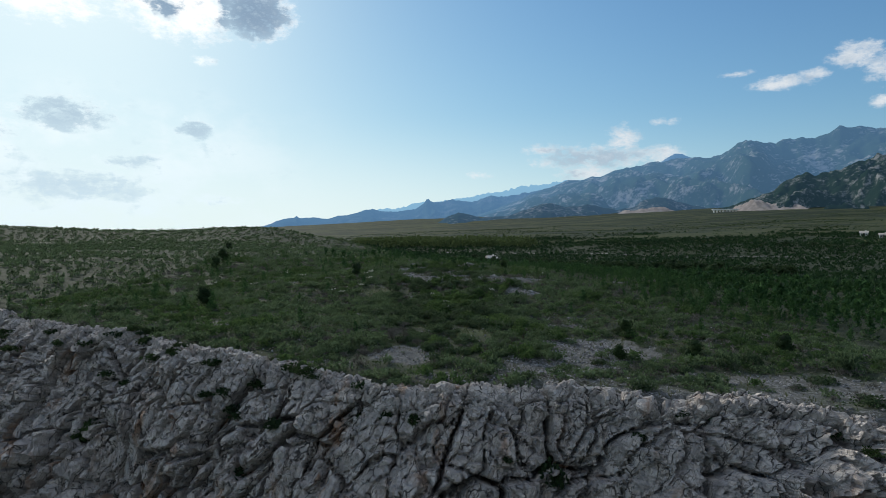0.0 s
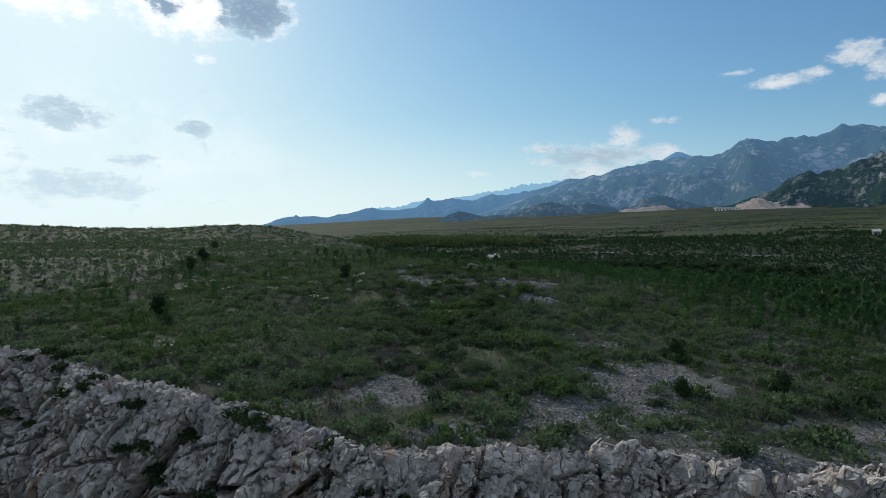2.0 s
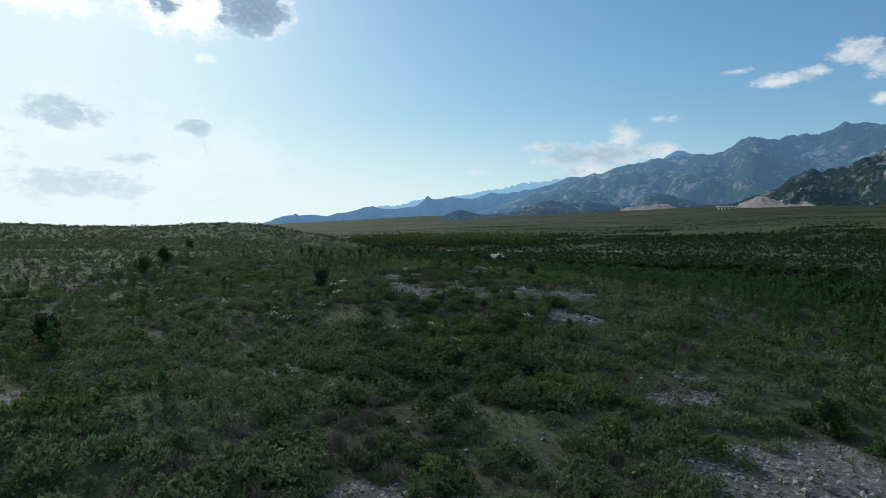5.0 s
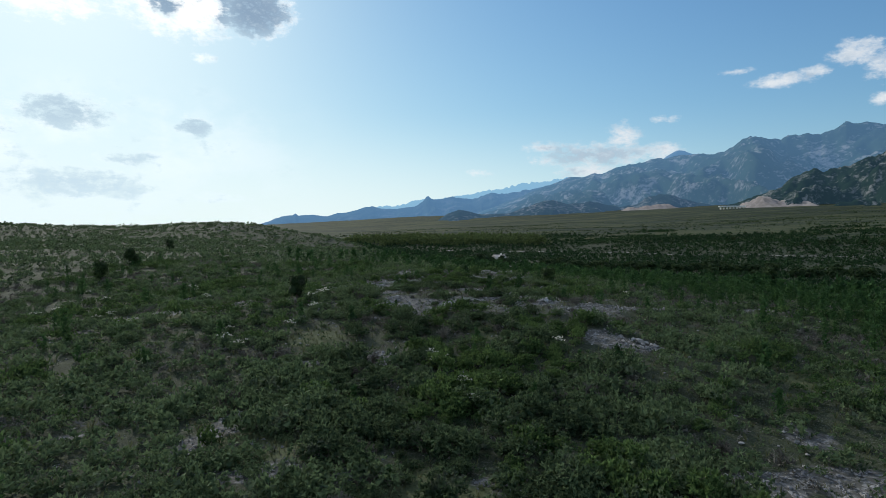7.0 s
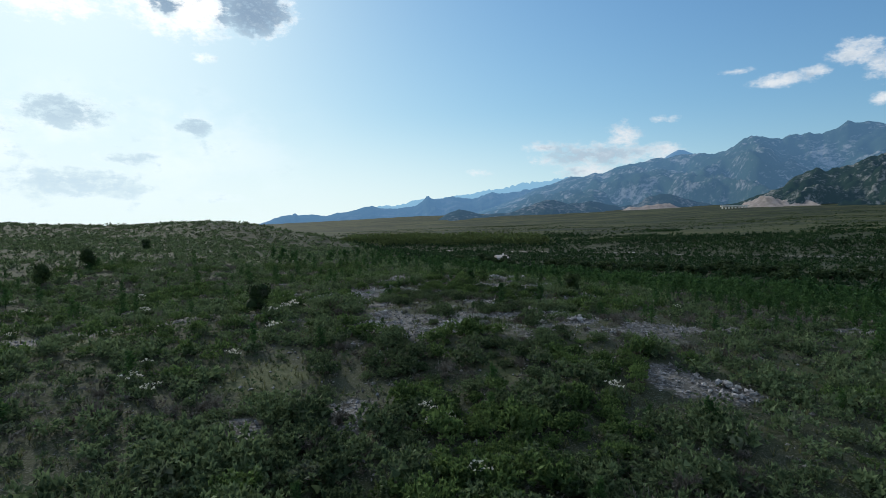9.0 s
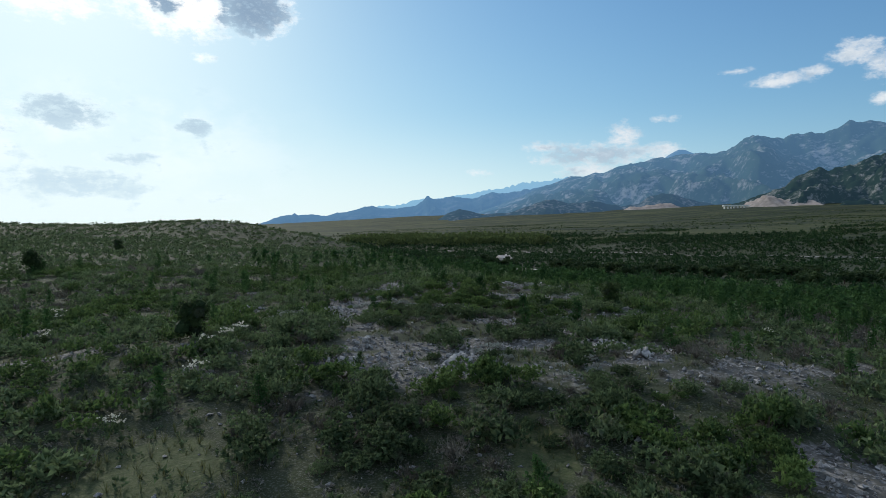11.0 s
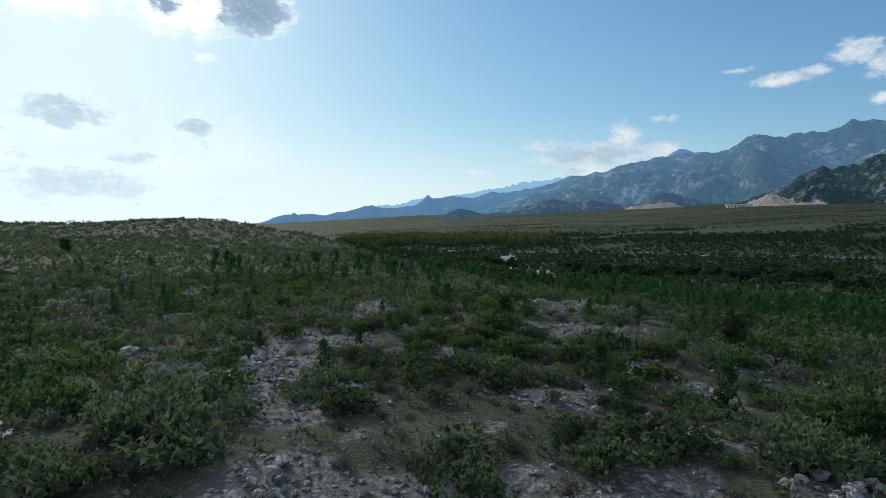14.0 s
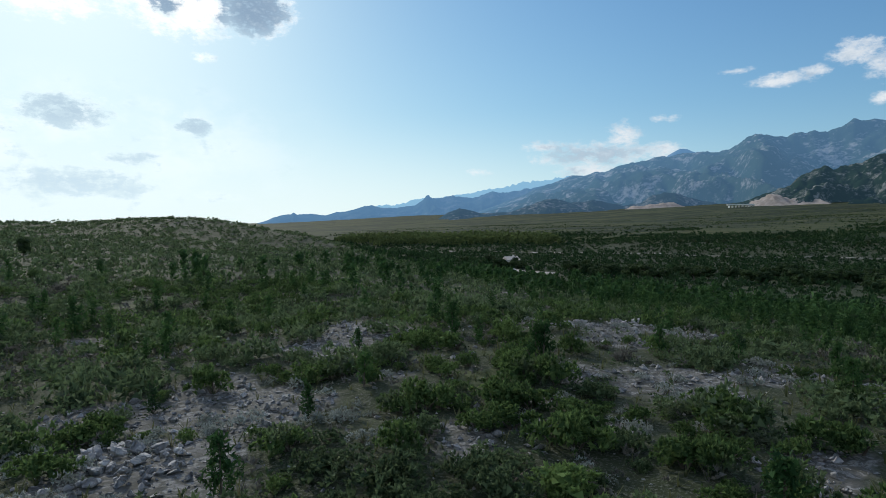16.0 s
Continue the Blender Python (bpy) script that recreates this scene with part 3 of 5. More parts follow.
def cover(x, y):
    """Gravel, meadow and far pasture at (x, y), 0 to 1."""
    x, y = np.asarray(x, float), np.asarray(y, float)
    back = y - rim(x)
    brow = np.interp(x, (-45, -25, -12, -4, 2, 8, 16, 24), (6, 4.5, 4.5, 6, 10, 12.5, 13.5, 15))
    gravel = (0.40 + 0.20 * smooth((x + 4) / 6) + 0.5 * fbm(x / 3, y / 2, seed=46)) * smooth((brow - back + 8 * fbm(x / 5, y / 4, seed=41)) / 7.0)
    gravel = gravel + 0.9 * smooth((fbm(x / 8, y / 5, octaves=4, seed=43) - 0.33) / 0.12) * smooth((260 - y) / 60) * smooth((y - 66) / 10) * smooth((32 - np.abs(x)) / 8)
    gravel = gravel + 0.85 * smooth((fbm(x / 2.6, y / 2.1, octaves=3, seed=45) - 0.13) / 0.12) * smooth((y - 70) / 10) * smooth((16 - np.abs(x - 1)) / 5) * smooth((112 - y) / 6)
    meadow = 0.9 * smooth((x + 40) / 10) * smooth((fbm(x / 10, y / 7, octaves=3, seed=47) - 0.34) / 0.15)
    for px, py, rx, ry, g, m in PATCHES:
        d = 1 - np.sqrt(((x - px) / rx) ** 2 + ((y - py) / ry) ** 2) + 0.7 * fbm(x / 2.2, y / 2.2, octaves=3, seed=49)
        k = smooth(d / 0.4 + 0.3)
        gravel, meadow = gravel * (1 - k) + g * k, meadow * (1 - k) + m * k
    gravel = np.maximum(gravel, (0.16 + 0.12 * smooth((y - 68) / 10) * smooth((x + 14) / 6)) * smooth((122 - y) / 10) * smooth((30 - np.abs(x)) / 8))
    hill = np.exp(-0.5 * ((y - 275) / 30) ** 2) * smooth((-34 - x) / 14.0)
    gravel = np.maximum(gravel, hill * (0.10 + 0.20 * np.exp(-((x + 74) / 22.0) ** 2) + 0.55 * fbm(x / 22, y / 14, seed=53)))
    gravel = np.maximum(gravel, 0.20 * smooth((fbm(x / 20, y / 9, octaves=3, seed=58) - 0.10) / 0.2) * smooth((y - 125) / 20) * smooth((-22 - x) / 10) * smooth((290 - y) / 30))
    far = smooth((0.058 * x + 0.0588 * y - 29) / 3.0)
    return np.clip(gravel, 0, 1), np.clip(meadow, 0, 1), far


def stretched(lo, hi, fine_lo, fine_hi, fine, grow):
    mid = list(np.arange(fine_lo, fine_hi, fine))
    up, s = [fine_hi], fine
    while up[-1] < hi:
        s *= grow
        up.append(up[-1] + s)
    down, s = [fine_lo - fine], fine
    while down[-1] > lo:
        s *= grow
        down.append(down[-1] - s)
    return np.array(down[::-1] + mid + up)


gx = stretched(-4600, 4600, -36, 36, 0.6, 1.08)
gy = stretched(-400, 4800, 22, 118, 0.6, 1.05)
X, Y = (a.ravel() for a in np.meshgrid(gx, gy, indexing="ij"))
Z = terrain(X, Y) - gorge(X, Y) 
Z = Z - 2.4 * smooth((rim(X) + 1.2 - Y) / 2.2)              # the ground passes under the bare rock of the brow
me = mesh_np("ground", np.stack([X, Y, Z], 1), quads=grid_faces(len(gx), len(gy)), mat=M_GROUND, flat=False)
ca = me.color_attributes.new("cover", "FLOAT_COLOR", "POINT")
g, m, f = cover(X, Y)
ca.data.foreach_set("color", np.stack([g, m, f, np.ones_like(g)], 1).astype(np.float32).ravel())
ground = tagged(new("ground", me), "stony karst ground with dry grass and limestone gravel", "ground", kind="structure")

# ---- the limestone cliff at the plateau's rim ----


def cliff_points(u, s):
    """Broken face: leaning blocks of three sizes, fissures between them and gullies in the large."""
    y, z = cliff_base(u, s)
    a, b = 0.50, 0.25
    wx, wz = 0.45 * fbm(u / 2.5, z / 2.5, y / 2.5, 4, 71), 0.45 * fbm(u / 2.5, z / 2.5, y / 2.5, 4, 73)
    turn = a + 0.5 * fbm(u / 12, z / 12, seed=75)
    lx = (u + wx) * np.cos(turn) - (z + wz) * np.sin(turn)
    lz = (u + wx) * np.sin(turn) + (z + wz) * np.cos(turn)
    ly = y + b * z
    out = 0.0
    upright = smooth((14 - u) / 12.0)                     # leaning slabs, squarer blocks towards the east
    for k, amp, gap, tall, seed in ((6.0, 1.9, 0.05, 2.6, 81), (2.4, 1.0, 0.07, 2.5, 86), (1.05, 0.42, 0.12, 2.0, 91), (0.5, 0.14, 0.2, 1.4, 101)):
        f1, f2, cell, ox, oz = worley(lx / k, ly / k, lz / (k * (1.0 + (tall - 1.0) * (0.25 + 0.75 * upright))), seed)
        crack = smooth((f2 - f1) / gap)
        t1, t2 = (cell * 7.13) % 1 - 0.5, (cell * 13.7) % 1 - 0.5
        out = out + amp * ((cell - 0.5) * 0.7 + 1.3 * (t1 * ox + t2 * oz) + 0.8 * crack - 0.8)
    fade = smooth((s + 2.3) / 1.8)
    steep = smooth((s + 0.3) / 2.5)
    y2 = y - out * fade * (0.15 + 0.85 * steep)
    z2 = z + out * fade * (0.42 - 0.12 * steep) + 0.30 * fade - 0.45 * (1 - fade)
    x2 = u + 0.30 * fbm(u, z, y, 3, 111) * fade
    return np.stack([x2, y2, z2], -1)


def cliff_mesh():
    u = np.concatenate([np.arange(-80, -44, 0.7), np.arange(-44, -30, 0.22), np.arange(-30, 25, 0.125), np.arange(25, 80, 0.7)])
    n = np.concatenate([np.arange(-2.6, -0.01, 0.13), np.arange(0, 9.0, 0.125), np.arange(9.0, 13.0, 0.25), np.arange(13, 30, 0.6)])
    U, N = (a.ravel() for a in np.meshgrid(u, n, indexing="ij"))
    p = cliff_points(U, N)
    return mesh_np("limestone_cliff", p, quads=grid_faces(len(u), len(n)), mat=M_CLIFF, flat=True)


cliff = tagged(new("limestone_cliff", cliff_mesh()), "pale fissured limestone cliff with rusty stains under the plateau", "cliff", kind="structure")

# ---- mountains ----


def mountain(name, label, mat, azs, els, r_foot, r_crest, z_foot, rough, seed, n_az=260, n_r=46, jag=0.022):
    """A range seen from the plateau: crest heights along azimuths, spurs running down to the foot."""
    az = np.linspace(azs[0], azs[-1], n_az)
    t = np.concatenate([np.linspace(0, 1, n_r), [1.08, 1.2, 1.5]])
    A, T = (a.ravel() for a in np.meshgrid(np.radians(az), t, indexing="ij"))
    el = np.interp(np.degrees(A), azs, els)
    foot = np.interp(np.degrees(A), azs, r_foot) if isinstance(r_foot, tuple) else r_foot
    top = np.interp(np.degrees(A), azs, r_crest) if isinstance(r_crest, tuple) else r_crest
    R = foot + (top - foot) * T
    x, y = R * np.sin(A), R * np.cos(A)
    crest = 7 + top * np.tan(np.radians(el))
    base = np.minimum(z_foot, crest - 4)
    k = (top - foot) / 3.6
    ridged = 1 - 2.0 * np.abs(fbm(x / k, y / k, octaves=5, seed=seed))
    fine = fbm(x / k * 5, y / k * 5, octaves=4, seed=seed + 9)
    bell = np.sin(np.pi * np.clip(T, 0, 1)) ** 0.8
    prof = np.clip(T, 0, 1) ** 1.25
    h = base + (crest - base) * (prof + rough * bell * (ridged - 0.72) + jag * 2.3 * fine * np.clip(T * 3, 0, 1)
                                 + jag * fbm(A * 90, A * 0 + seed, octaves=5, seed=seed) * np.clip(T, 0, 1) ** 3)
    h = np.where(T > 1, crest - (T - 1) * (crest - base) * 1.2, h)
    me = mesh_np(name, np.stack([x, y, h], 1), quads=grid_faces(n_az, len(t)), mat=mat, flat=False)
    return tagged(new(name, me), label, "mountain", kind="structure")


# haze is put into these slopes: air glow, and bluish colours on the farthest
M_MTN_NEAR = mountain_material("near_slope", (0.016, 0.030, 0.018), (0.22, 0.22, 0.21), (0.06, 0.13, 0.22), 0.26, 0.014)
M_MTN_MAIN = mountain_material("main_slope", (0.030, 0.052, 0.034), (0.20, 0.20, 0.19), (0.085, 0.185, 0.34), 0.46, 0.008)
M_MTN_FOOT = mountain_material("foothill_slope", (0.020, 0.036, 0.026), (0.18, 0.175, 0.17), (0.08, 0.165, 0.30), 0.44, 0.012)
M_MTN_BLUE = mountain_material("haze_blue_slope", (0.035, 0.055, 0.05), (0.08, 0.09, 0.09), (0.12, 0.265, 0.48), 0.29, 0.004)
M_MTN_FAINT = mountain_material("haze_faint_slope", (0.04, 0.06, 0.06), (0.06, 0.07, 0.08), (0.26, 0.50, 0.72), 0.30, 0.003)

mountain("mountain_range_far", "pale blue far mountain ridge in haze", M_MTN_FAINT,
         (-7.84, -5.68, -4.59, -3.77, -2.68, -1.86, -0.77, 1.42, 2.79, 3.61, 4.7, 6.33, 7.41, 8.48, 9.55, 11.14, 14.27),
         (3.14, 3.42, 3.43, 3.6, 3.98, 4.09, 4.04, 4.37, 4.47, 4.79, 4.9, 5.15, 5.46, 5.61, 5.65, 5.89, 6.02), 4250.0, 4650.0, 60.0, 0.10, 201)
mountain("mountain_peak_far", "haze-blue cone of a far summit behind the ridge", M_MTN_BLUE, (19.28, 20.25, 21.07, 21.5, 21.97, 22.86, 24.47),
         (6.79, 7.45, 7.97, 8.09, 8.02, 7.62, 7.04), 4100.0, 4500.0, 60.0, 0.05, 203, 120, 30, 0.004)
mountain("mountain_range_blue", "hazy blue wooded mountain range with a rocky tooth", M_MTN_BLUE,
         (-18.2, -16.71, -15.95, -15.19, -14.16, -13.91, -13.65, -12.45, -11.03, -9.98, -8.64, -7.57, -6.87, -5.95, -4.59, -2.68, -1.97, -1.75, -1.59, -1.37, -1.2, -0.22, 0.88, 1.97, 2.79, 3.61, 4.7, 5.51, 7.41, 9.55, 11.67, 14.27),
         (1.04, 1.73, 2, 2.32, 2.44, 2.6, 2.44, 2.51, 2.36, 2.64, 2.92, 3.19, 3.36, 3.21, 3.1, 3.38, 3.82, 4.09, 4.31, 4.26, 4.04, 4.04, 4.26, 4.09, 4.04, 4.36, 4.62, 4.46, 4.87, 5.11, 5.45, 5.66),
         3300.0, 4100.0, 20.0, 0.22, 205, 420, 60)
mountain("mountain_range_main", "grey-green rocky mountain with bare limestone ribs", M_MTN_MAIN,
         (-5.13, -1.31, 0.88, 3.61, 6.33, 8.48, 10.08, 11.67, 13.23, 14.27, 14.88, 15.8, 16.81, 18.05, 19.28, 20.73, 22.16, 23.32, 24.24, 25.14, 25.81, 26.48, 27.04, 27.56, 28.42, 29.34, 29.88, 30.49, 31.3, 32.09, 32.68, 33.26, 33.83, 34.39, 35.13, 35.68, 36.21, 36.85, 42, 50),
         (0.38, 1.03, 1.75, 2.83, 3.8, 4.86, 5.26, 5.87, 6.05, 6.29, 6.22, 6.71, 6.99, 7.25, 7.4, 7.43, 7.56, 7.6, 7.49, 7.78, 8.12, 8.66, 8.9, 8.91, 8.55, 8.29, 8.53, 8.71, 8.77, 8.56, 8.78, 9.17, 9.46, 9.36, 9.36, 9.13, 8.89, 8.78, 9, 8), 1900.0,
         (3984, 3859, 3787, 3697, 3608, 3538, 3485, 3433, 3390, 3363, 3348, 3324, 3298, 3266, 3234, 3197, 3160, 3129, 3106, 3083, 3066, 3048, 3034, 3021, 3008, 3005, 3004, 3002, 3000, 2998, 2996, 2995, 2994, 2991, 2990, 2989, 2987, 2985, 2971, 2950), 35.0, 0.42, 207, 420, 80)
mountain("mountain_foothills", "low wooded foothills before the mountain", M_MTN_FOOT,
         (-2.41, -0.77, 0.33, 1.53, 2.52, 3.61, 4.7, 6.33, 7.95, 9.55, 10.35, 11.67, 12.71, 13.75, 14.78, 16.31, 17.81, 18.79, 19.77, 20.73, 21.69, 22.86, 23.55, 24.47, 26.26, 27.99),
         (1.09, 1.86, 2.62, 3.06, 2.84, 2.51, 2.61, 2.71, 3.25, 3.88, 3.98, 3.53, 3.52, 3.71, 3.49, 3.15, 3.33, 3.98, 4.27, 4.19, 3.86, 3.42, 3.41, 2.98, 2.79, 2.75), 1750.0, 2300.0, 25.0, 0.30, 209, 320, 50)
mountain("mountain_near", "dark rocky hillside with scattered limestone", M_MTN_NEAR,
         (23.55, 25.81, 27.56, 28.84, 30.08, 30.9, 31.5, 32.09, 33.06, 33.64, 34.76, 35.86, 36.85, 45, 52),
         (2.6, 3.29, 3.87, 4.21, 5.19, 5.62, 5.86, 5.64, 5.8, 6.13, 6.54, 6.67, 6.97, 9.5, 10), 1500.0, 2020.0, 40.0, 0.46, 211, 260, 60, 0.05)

# ---- plants ----
RNG = np.random.default_rng(7)


def icosphere(sub):
    bm = bmesh.new()
    bmesh.ops.create_icosphere(bm, subdivisions=sub, radius=1.0)
    bm.verts.ensure_lookup_table()
    v = np.array([p.co[:] for p in bm.verts])
    f = np.array([[p.index for p in face.verts] for face in bm.faces])
    bm.free()
    return v, f


ICO1, ICO2 = icosphere(1), icosphere(2)


def leaves(points, normals, size, rng, aspect=0.6, bend=0.25, three=False):
    """A small leaf or leaf clump, bent and four-cornered or three-cornered, at each point, turned about its normal."""
    n = len(points)
    side = np.cross(normals, rng.normal(size=(n, 3)))
    side /= np.linalg.norm(side, axis=1, keepdims=True) + 1e-9
    other = np.cross(normals, side)
    k = (size * rng.uniform(0.6, 1.35, n))[:, None]
    a, b, c = side * k, other * k * aspect, normals * k * bend
    if three:
        v = np.stack([points - a - b * 0.6 - c, points + a * 0.9 - b * 0.5, points + b + c], 1).reshape(-1, 3)
        return v, None, np.arange(3 * n).reshape(n, 3)
    v = np.stack([points - a - c, points - b * 0.9, points + a - c * 0.4, points + b * 0.9 + c * 0.3], 1).reshape(-1, 3)
    return v, np.arange(4 * n).reshape(n, 4), None


def cushion(seed, lobes, tufts, per, size, height=0.62, inner=12, reach=0.62):
    """A low rounded shrub, about 1 m in radius: leafy tufts standing close on lobes, with sparser leaves within."""
    rng = np.random.default_rng(seed)
    sets, pts, way = [], [], []
    ang = rng.uniform(0, 6.28, lobes)
    rad = np.sqrt(rng.uniform(0, 1, lobes)) * reach
    lob = np.stack([np.cos(ang) * rad, np.sin(ang) * rad * 0.9, height * (0.26 + 0.34 * (1 - rad)) * rng.uniform(0.7, 1.25, lobes)], 1)
    rr = rng.uniform(0.27, 0.47, lobes)
    for c, r in zip(lob, rr):
        if inner:
            d = rng.normal(size=(inner, 3))
            d /= np.linalg.norm(d, axis=1, keepdims=True)
            q = c + d * r * rng.uniform(0.25, 0.62, (inner, 1))
            q[:, 2] = np.maximum(q[:, 2], 0.06)
            sets.append(leaves(q, d, r * 0.24, rng, 0.8, 0.1, True))
        m = max(2, int(tufts / lobes))
        d = rng.normal(size=(m, 3))
        d[:, 2] = np.abs(d[:, 2]) * 1.15 - 0.25
        d /= np.linalg.norm(d, axis=1, keepdims=True)
        pts.append(c + d * np.array([r, r, r * 0.9]) * rng.uniform(0.80, 1.10, (m, 1)))
        way.append(d)
    p, d = np.concatenate(pts), np.concatenate(way)
    p[:, 2] = np.maximum(p[:, 2], 0.03)
    n = len(p)
    p, d = np.repeat(p, per, 0), np.repeat(d * 0.8 + np.array([0, 0, 0.35]), per, 0)
    k = np.repeat(rng.uniform(0.7, 1.3, (n, 1)), per, 0)
    tip = d + rng.normal(size=(n * per, 3)) * 0.75
    tip /= np.linalg.norm(tip, axis=1, keepdims=True)
    side = np.cross(tip, rng.normal(size=(n * per, 3)))
    side /= np.linalg.norm(side, axis=1, keepdims=True) + 1e-9
    root = p - d * size * 0.25 + tip * size * 0.1
    v = np.stack([root + side * size * 0.36 * k, root - side * size * 0.36 * k, root + tip * size * k], 1).reshape(-1, 3)
    sets.append((v, None, np.arange(3 * n * per).reshape(-1, 3)))
    return joined(sets)


def twigs(seed, n, length, up, width=0.012, spread_r=0.5, fork=2):
    """Thin bare twigs that fan out from the ground."""
    rng = np.random.default_rng(seed)
    a = rng.uniform(0, 6.28, n)
    lean = rng.uniform(0.1, 1.0, n) * spread_r
    tip = np.stack([np.cos(a) * lean, np.sin(a) * lean, up * rng.uniform(0.6, 1.1, n)], 1) * length
    base = tip * 0.12 * rng.uniform(0, 1, (n, 1))
    base[:, 2] = 0
    sets = []
    for i in range(fork + 1):
        j = 0 if i == 0 else rng.normal(size=(n, 3)) * 0.16 * length
        b0 = base if i == 0 else base + (tip - base) * rng.uniform(0.35, 0.7, (n, 1))
        t = tip + j
        side = np.stack([-np.sin(a + i), np.cos(a + i), np.zeros(n)], 1) * width * length
        v = np.stack([b0 - side, b0 + side, t + side * 0.4, t - side * 0.4], 1).reshape(-1, 3)
        sets.append((v, np.arange(4 * n).reshape(n, 4), None))
    return joined(sets)


def tube(path, radii, sides=5):
    """A tapered round stem along a few points."""
    path = np.asarray(path, float)
    a = np.linspace(0, 2 * np.pi, sides, endpoint=False)
    v = np.concatenate([p + np.stack([np.cos(a) * r, np.sin(a) * r, a * 0], 1) for p, r in zip(path, radii)])
    i, q = np.arange(sides), []
    for k in range(len(path) - 1):
        b = k * sides
        q.append(np.stack([b + i, b + (i + 1) % sides, b + sides + (i + 1) % sides, b + sides + i], 1))
    return v, np.concatenate(q), None


def stems(seed, n=5, reach=0.55, top=0.4):
    rng = np.random.default_rng(seed)
    out = []
    for i in range(n):
        a, r = rng.uniform(0, 6.28), reach * rng.uniform(0.4, 1)
        tip = np.array([math.cos(a) * r, math.sin(a) * r, top * rng.uniform(0.7, 1.1)])
        out.append(tube([(0, 0, -0.05), tip * np.array([0.45, 0.45, 0.6]), tip], (0.035, 0.024, 0.008)))
    return joined(out)


def sapling(seed, n_leaf, size, whorls=7):
    """Young pine, about 1 m high: upswept branches with needle tufts; returns (stem, crown)."""
    rng = np.random.default_rng(seed)
    lean = rng.normal(0, 0.05, 2)
    wood = [tube([(0, 0, -0.04), (lean[0] * 0.5, lean[1] * 0.5, 0.5), (lean[0], lean[1], 0.97)], (0.022, 0.014, 0.004))]
    pts, nrm = [], []
    per = max(1, int(n_leaf / (whorls * 5)))
    for w in range(whorls):
        z = 0.10 + 0.80 * w / whorls
        r = (0.27 * (1 - 0.72 * (w / whorls))) * rng.uniform(0.75, 1.25)
        for b in range(5):
            a = rng.uniform(0, 6.28)
            tip = np.array([math.cos(a) * r, math.sin(a) * r, 0.16 + r * 0.5]) * rng.uniform(0.6, 1.15)
            root = np.array([lean[0] * z, lean[1] * z, z])
            if w % 2 == 0 and b < 3:
                wood.append(tube([root, root + tip * 0.9], (0.009, 0.003), 3))
            t = rng.uniform(0.25, 1.05, (per, 1))
            pts.append(root + tip * t + rng.normal(size=(per, 3)) * 0.028)
            d = rng.normal(size=(per, 3))
            nrm.append(d / np.linalg.norm(d, axis=1, keepdims=True))
    p, n_ = np.concatenate(pts), np.concatenate(nrm)
    return joined(wood), leaves(p, n_, size, rng, 0.30, 0.35, True)


def crown(seed, n_leaf, size, lobes=14, wide=0.5, tall=0.42):
    """Broad crown of a low tree, 1 m high in all."""
    rng = np.random.default_rng(seed)
    sets, pts, nrm = [], [], []
    for i in range(lobes):
        a, r, z = rng.uniform(0, 6.28), wide * math.sqrt(rng.uniform(0, 1)) * 0.75, rng.uniform(-1, 1)
        c = np.array([math.cos(a) * r, math.sin(a) * r, 0.56 + z * tall * 0.62])
        k = rng.uniform(0.15, 0.24)
        v, f = ICO1
        sets.append((v * k * 0.8 * rng.uniform(0.8, 1.15, (len(v), 1)) + c, None, f))
        m = n_leaf // lobes
        d = rng.normal(size=(m, 3))
        d /= np.linalg.norm(d, axis=1, keepdims=True)
        pts.append(c + d * k * rng.uniform(0.85, 1.2, (m, 1)))
        nn = d + rng.normal(size=(m, 3)) * 0.6
        nrm.append(nn / np.linalg.norm(nn, axis=1, keepdims=True))
    sets.append(leaves(np.concatenate(pts), np.concatenate(nrm), size, rng))
    return joined(sets)


def surface(x, y):
    return terrain(x, y) - gorge(x, y)


def plant(kind, variants, rows, label, category, group):
    """Separate plants of one kind: the first of each variant is built, the rest are copies. variants: lists of (part name, mesh)."""
    first = {}
    for i, (x, y, z, turn, k, h) in enumerate(rows):
        j = i % len(variants)
        m = Matrix.LocRotScale((x, y, z), Euler((0, 0, turn)), None)
        if j in first:
            ob = copy_thing(first[j], m)
        else:
            ob = tagged(new(kind), label, category, group)
            for name, me in variants[j]:
                part(name, me, ob)
            ob.matrix_basis = m
            first[j] = ob
        ob.scale = (k, k, k * h)
    return first


def scatter(x0, x1, y0, y1, cell, rng, keep):
    """Jittered places where keep(x, y), a chance, allows."""
    nx, ny = int((x1 - x0) / cell), int((y1 - y0) / cell)
    gx_, gy_ = np.meshgrid(np.arange(nx), np.arange(ny), indexing="ij")
    x = x0 + (gx_.ravel() + rng.uniform(0, 1, nx * ny)) * cell
    y = y0 + (gy_.ravel() + rng.uniform(0, 1, nx * ny)) * cell
    ok = rng.uniform(0, 1, len(x)) < keep(x, y)
    return x[ok], y[ok]


def rows_at(x, y, lo, hi, rng, sink=0.06, flat=(0.75, 1.25)):
    n = len(x)
    k = rng.uniform(0, 1, n) ** 1.4 * (hi - lo) + lo
    return np.stack([x, y, surface(x, y) - sink * k, rng.uniform(0, 6.28, n), k, rng.uniform(*flat, n)], 1)


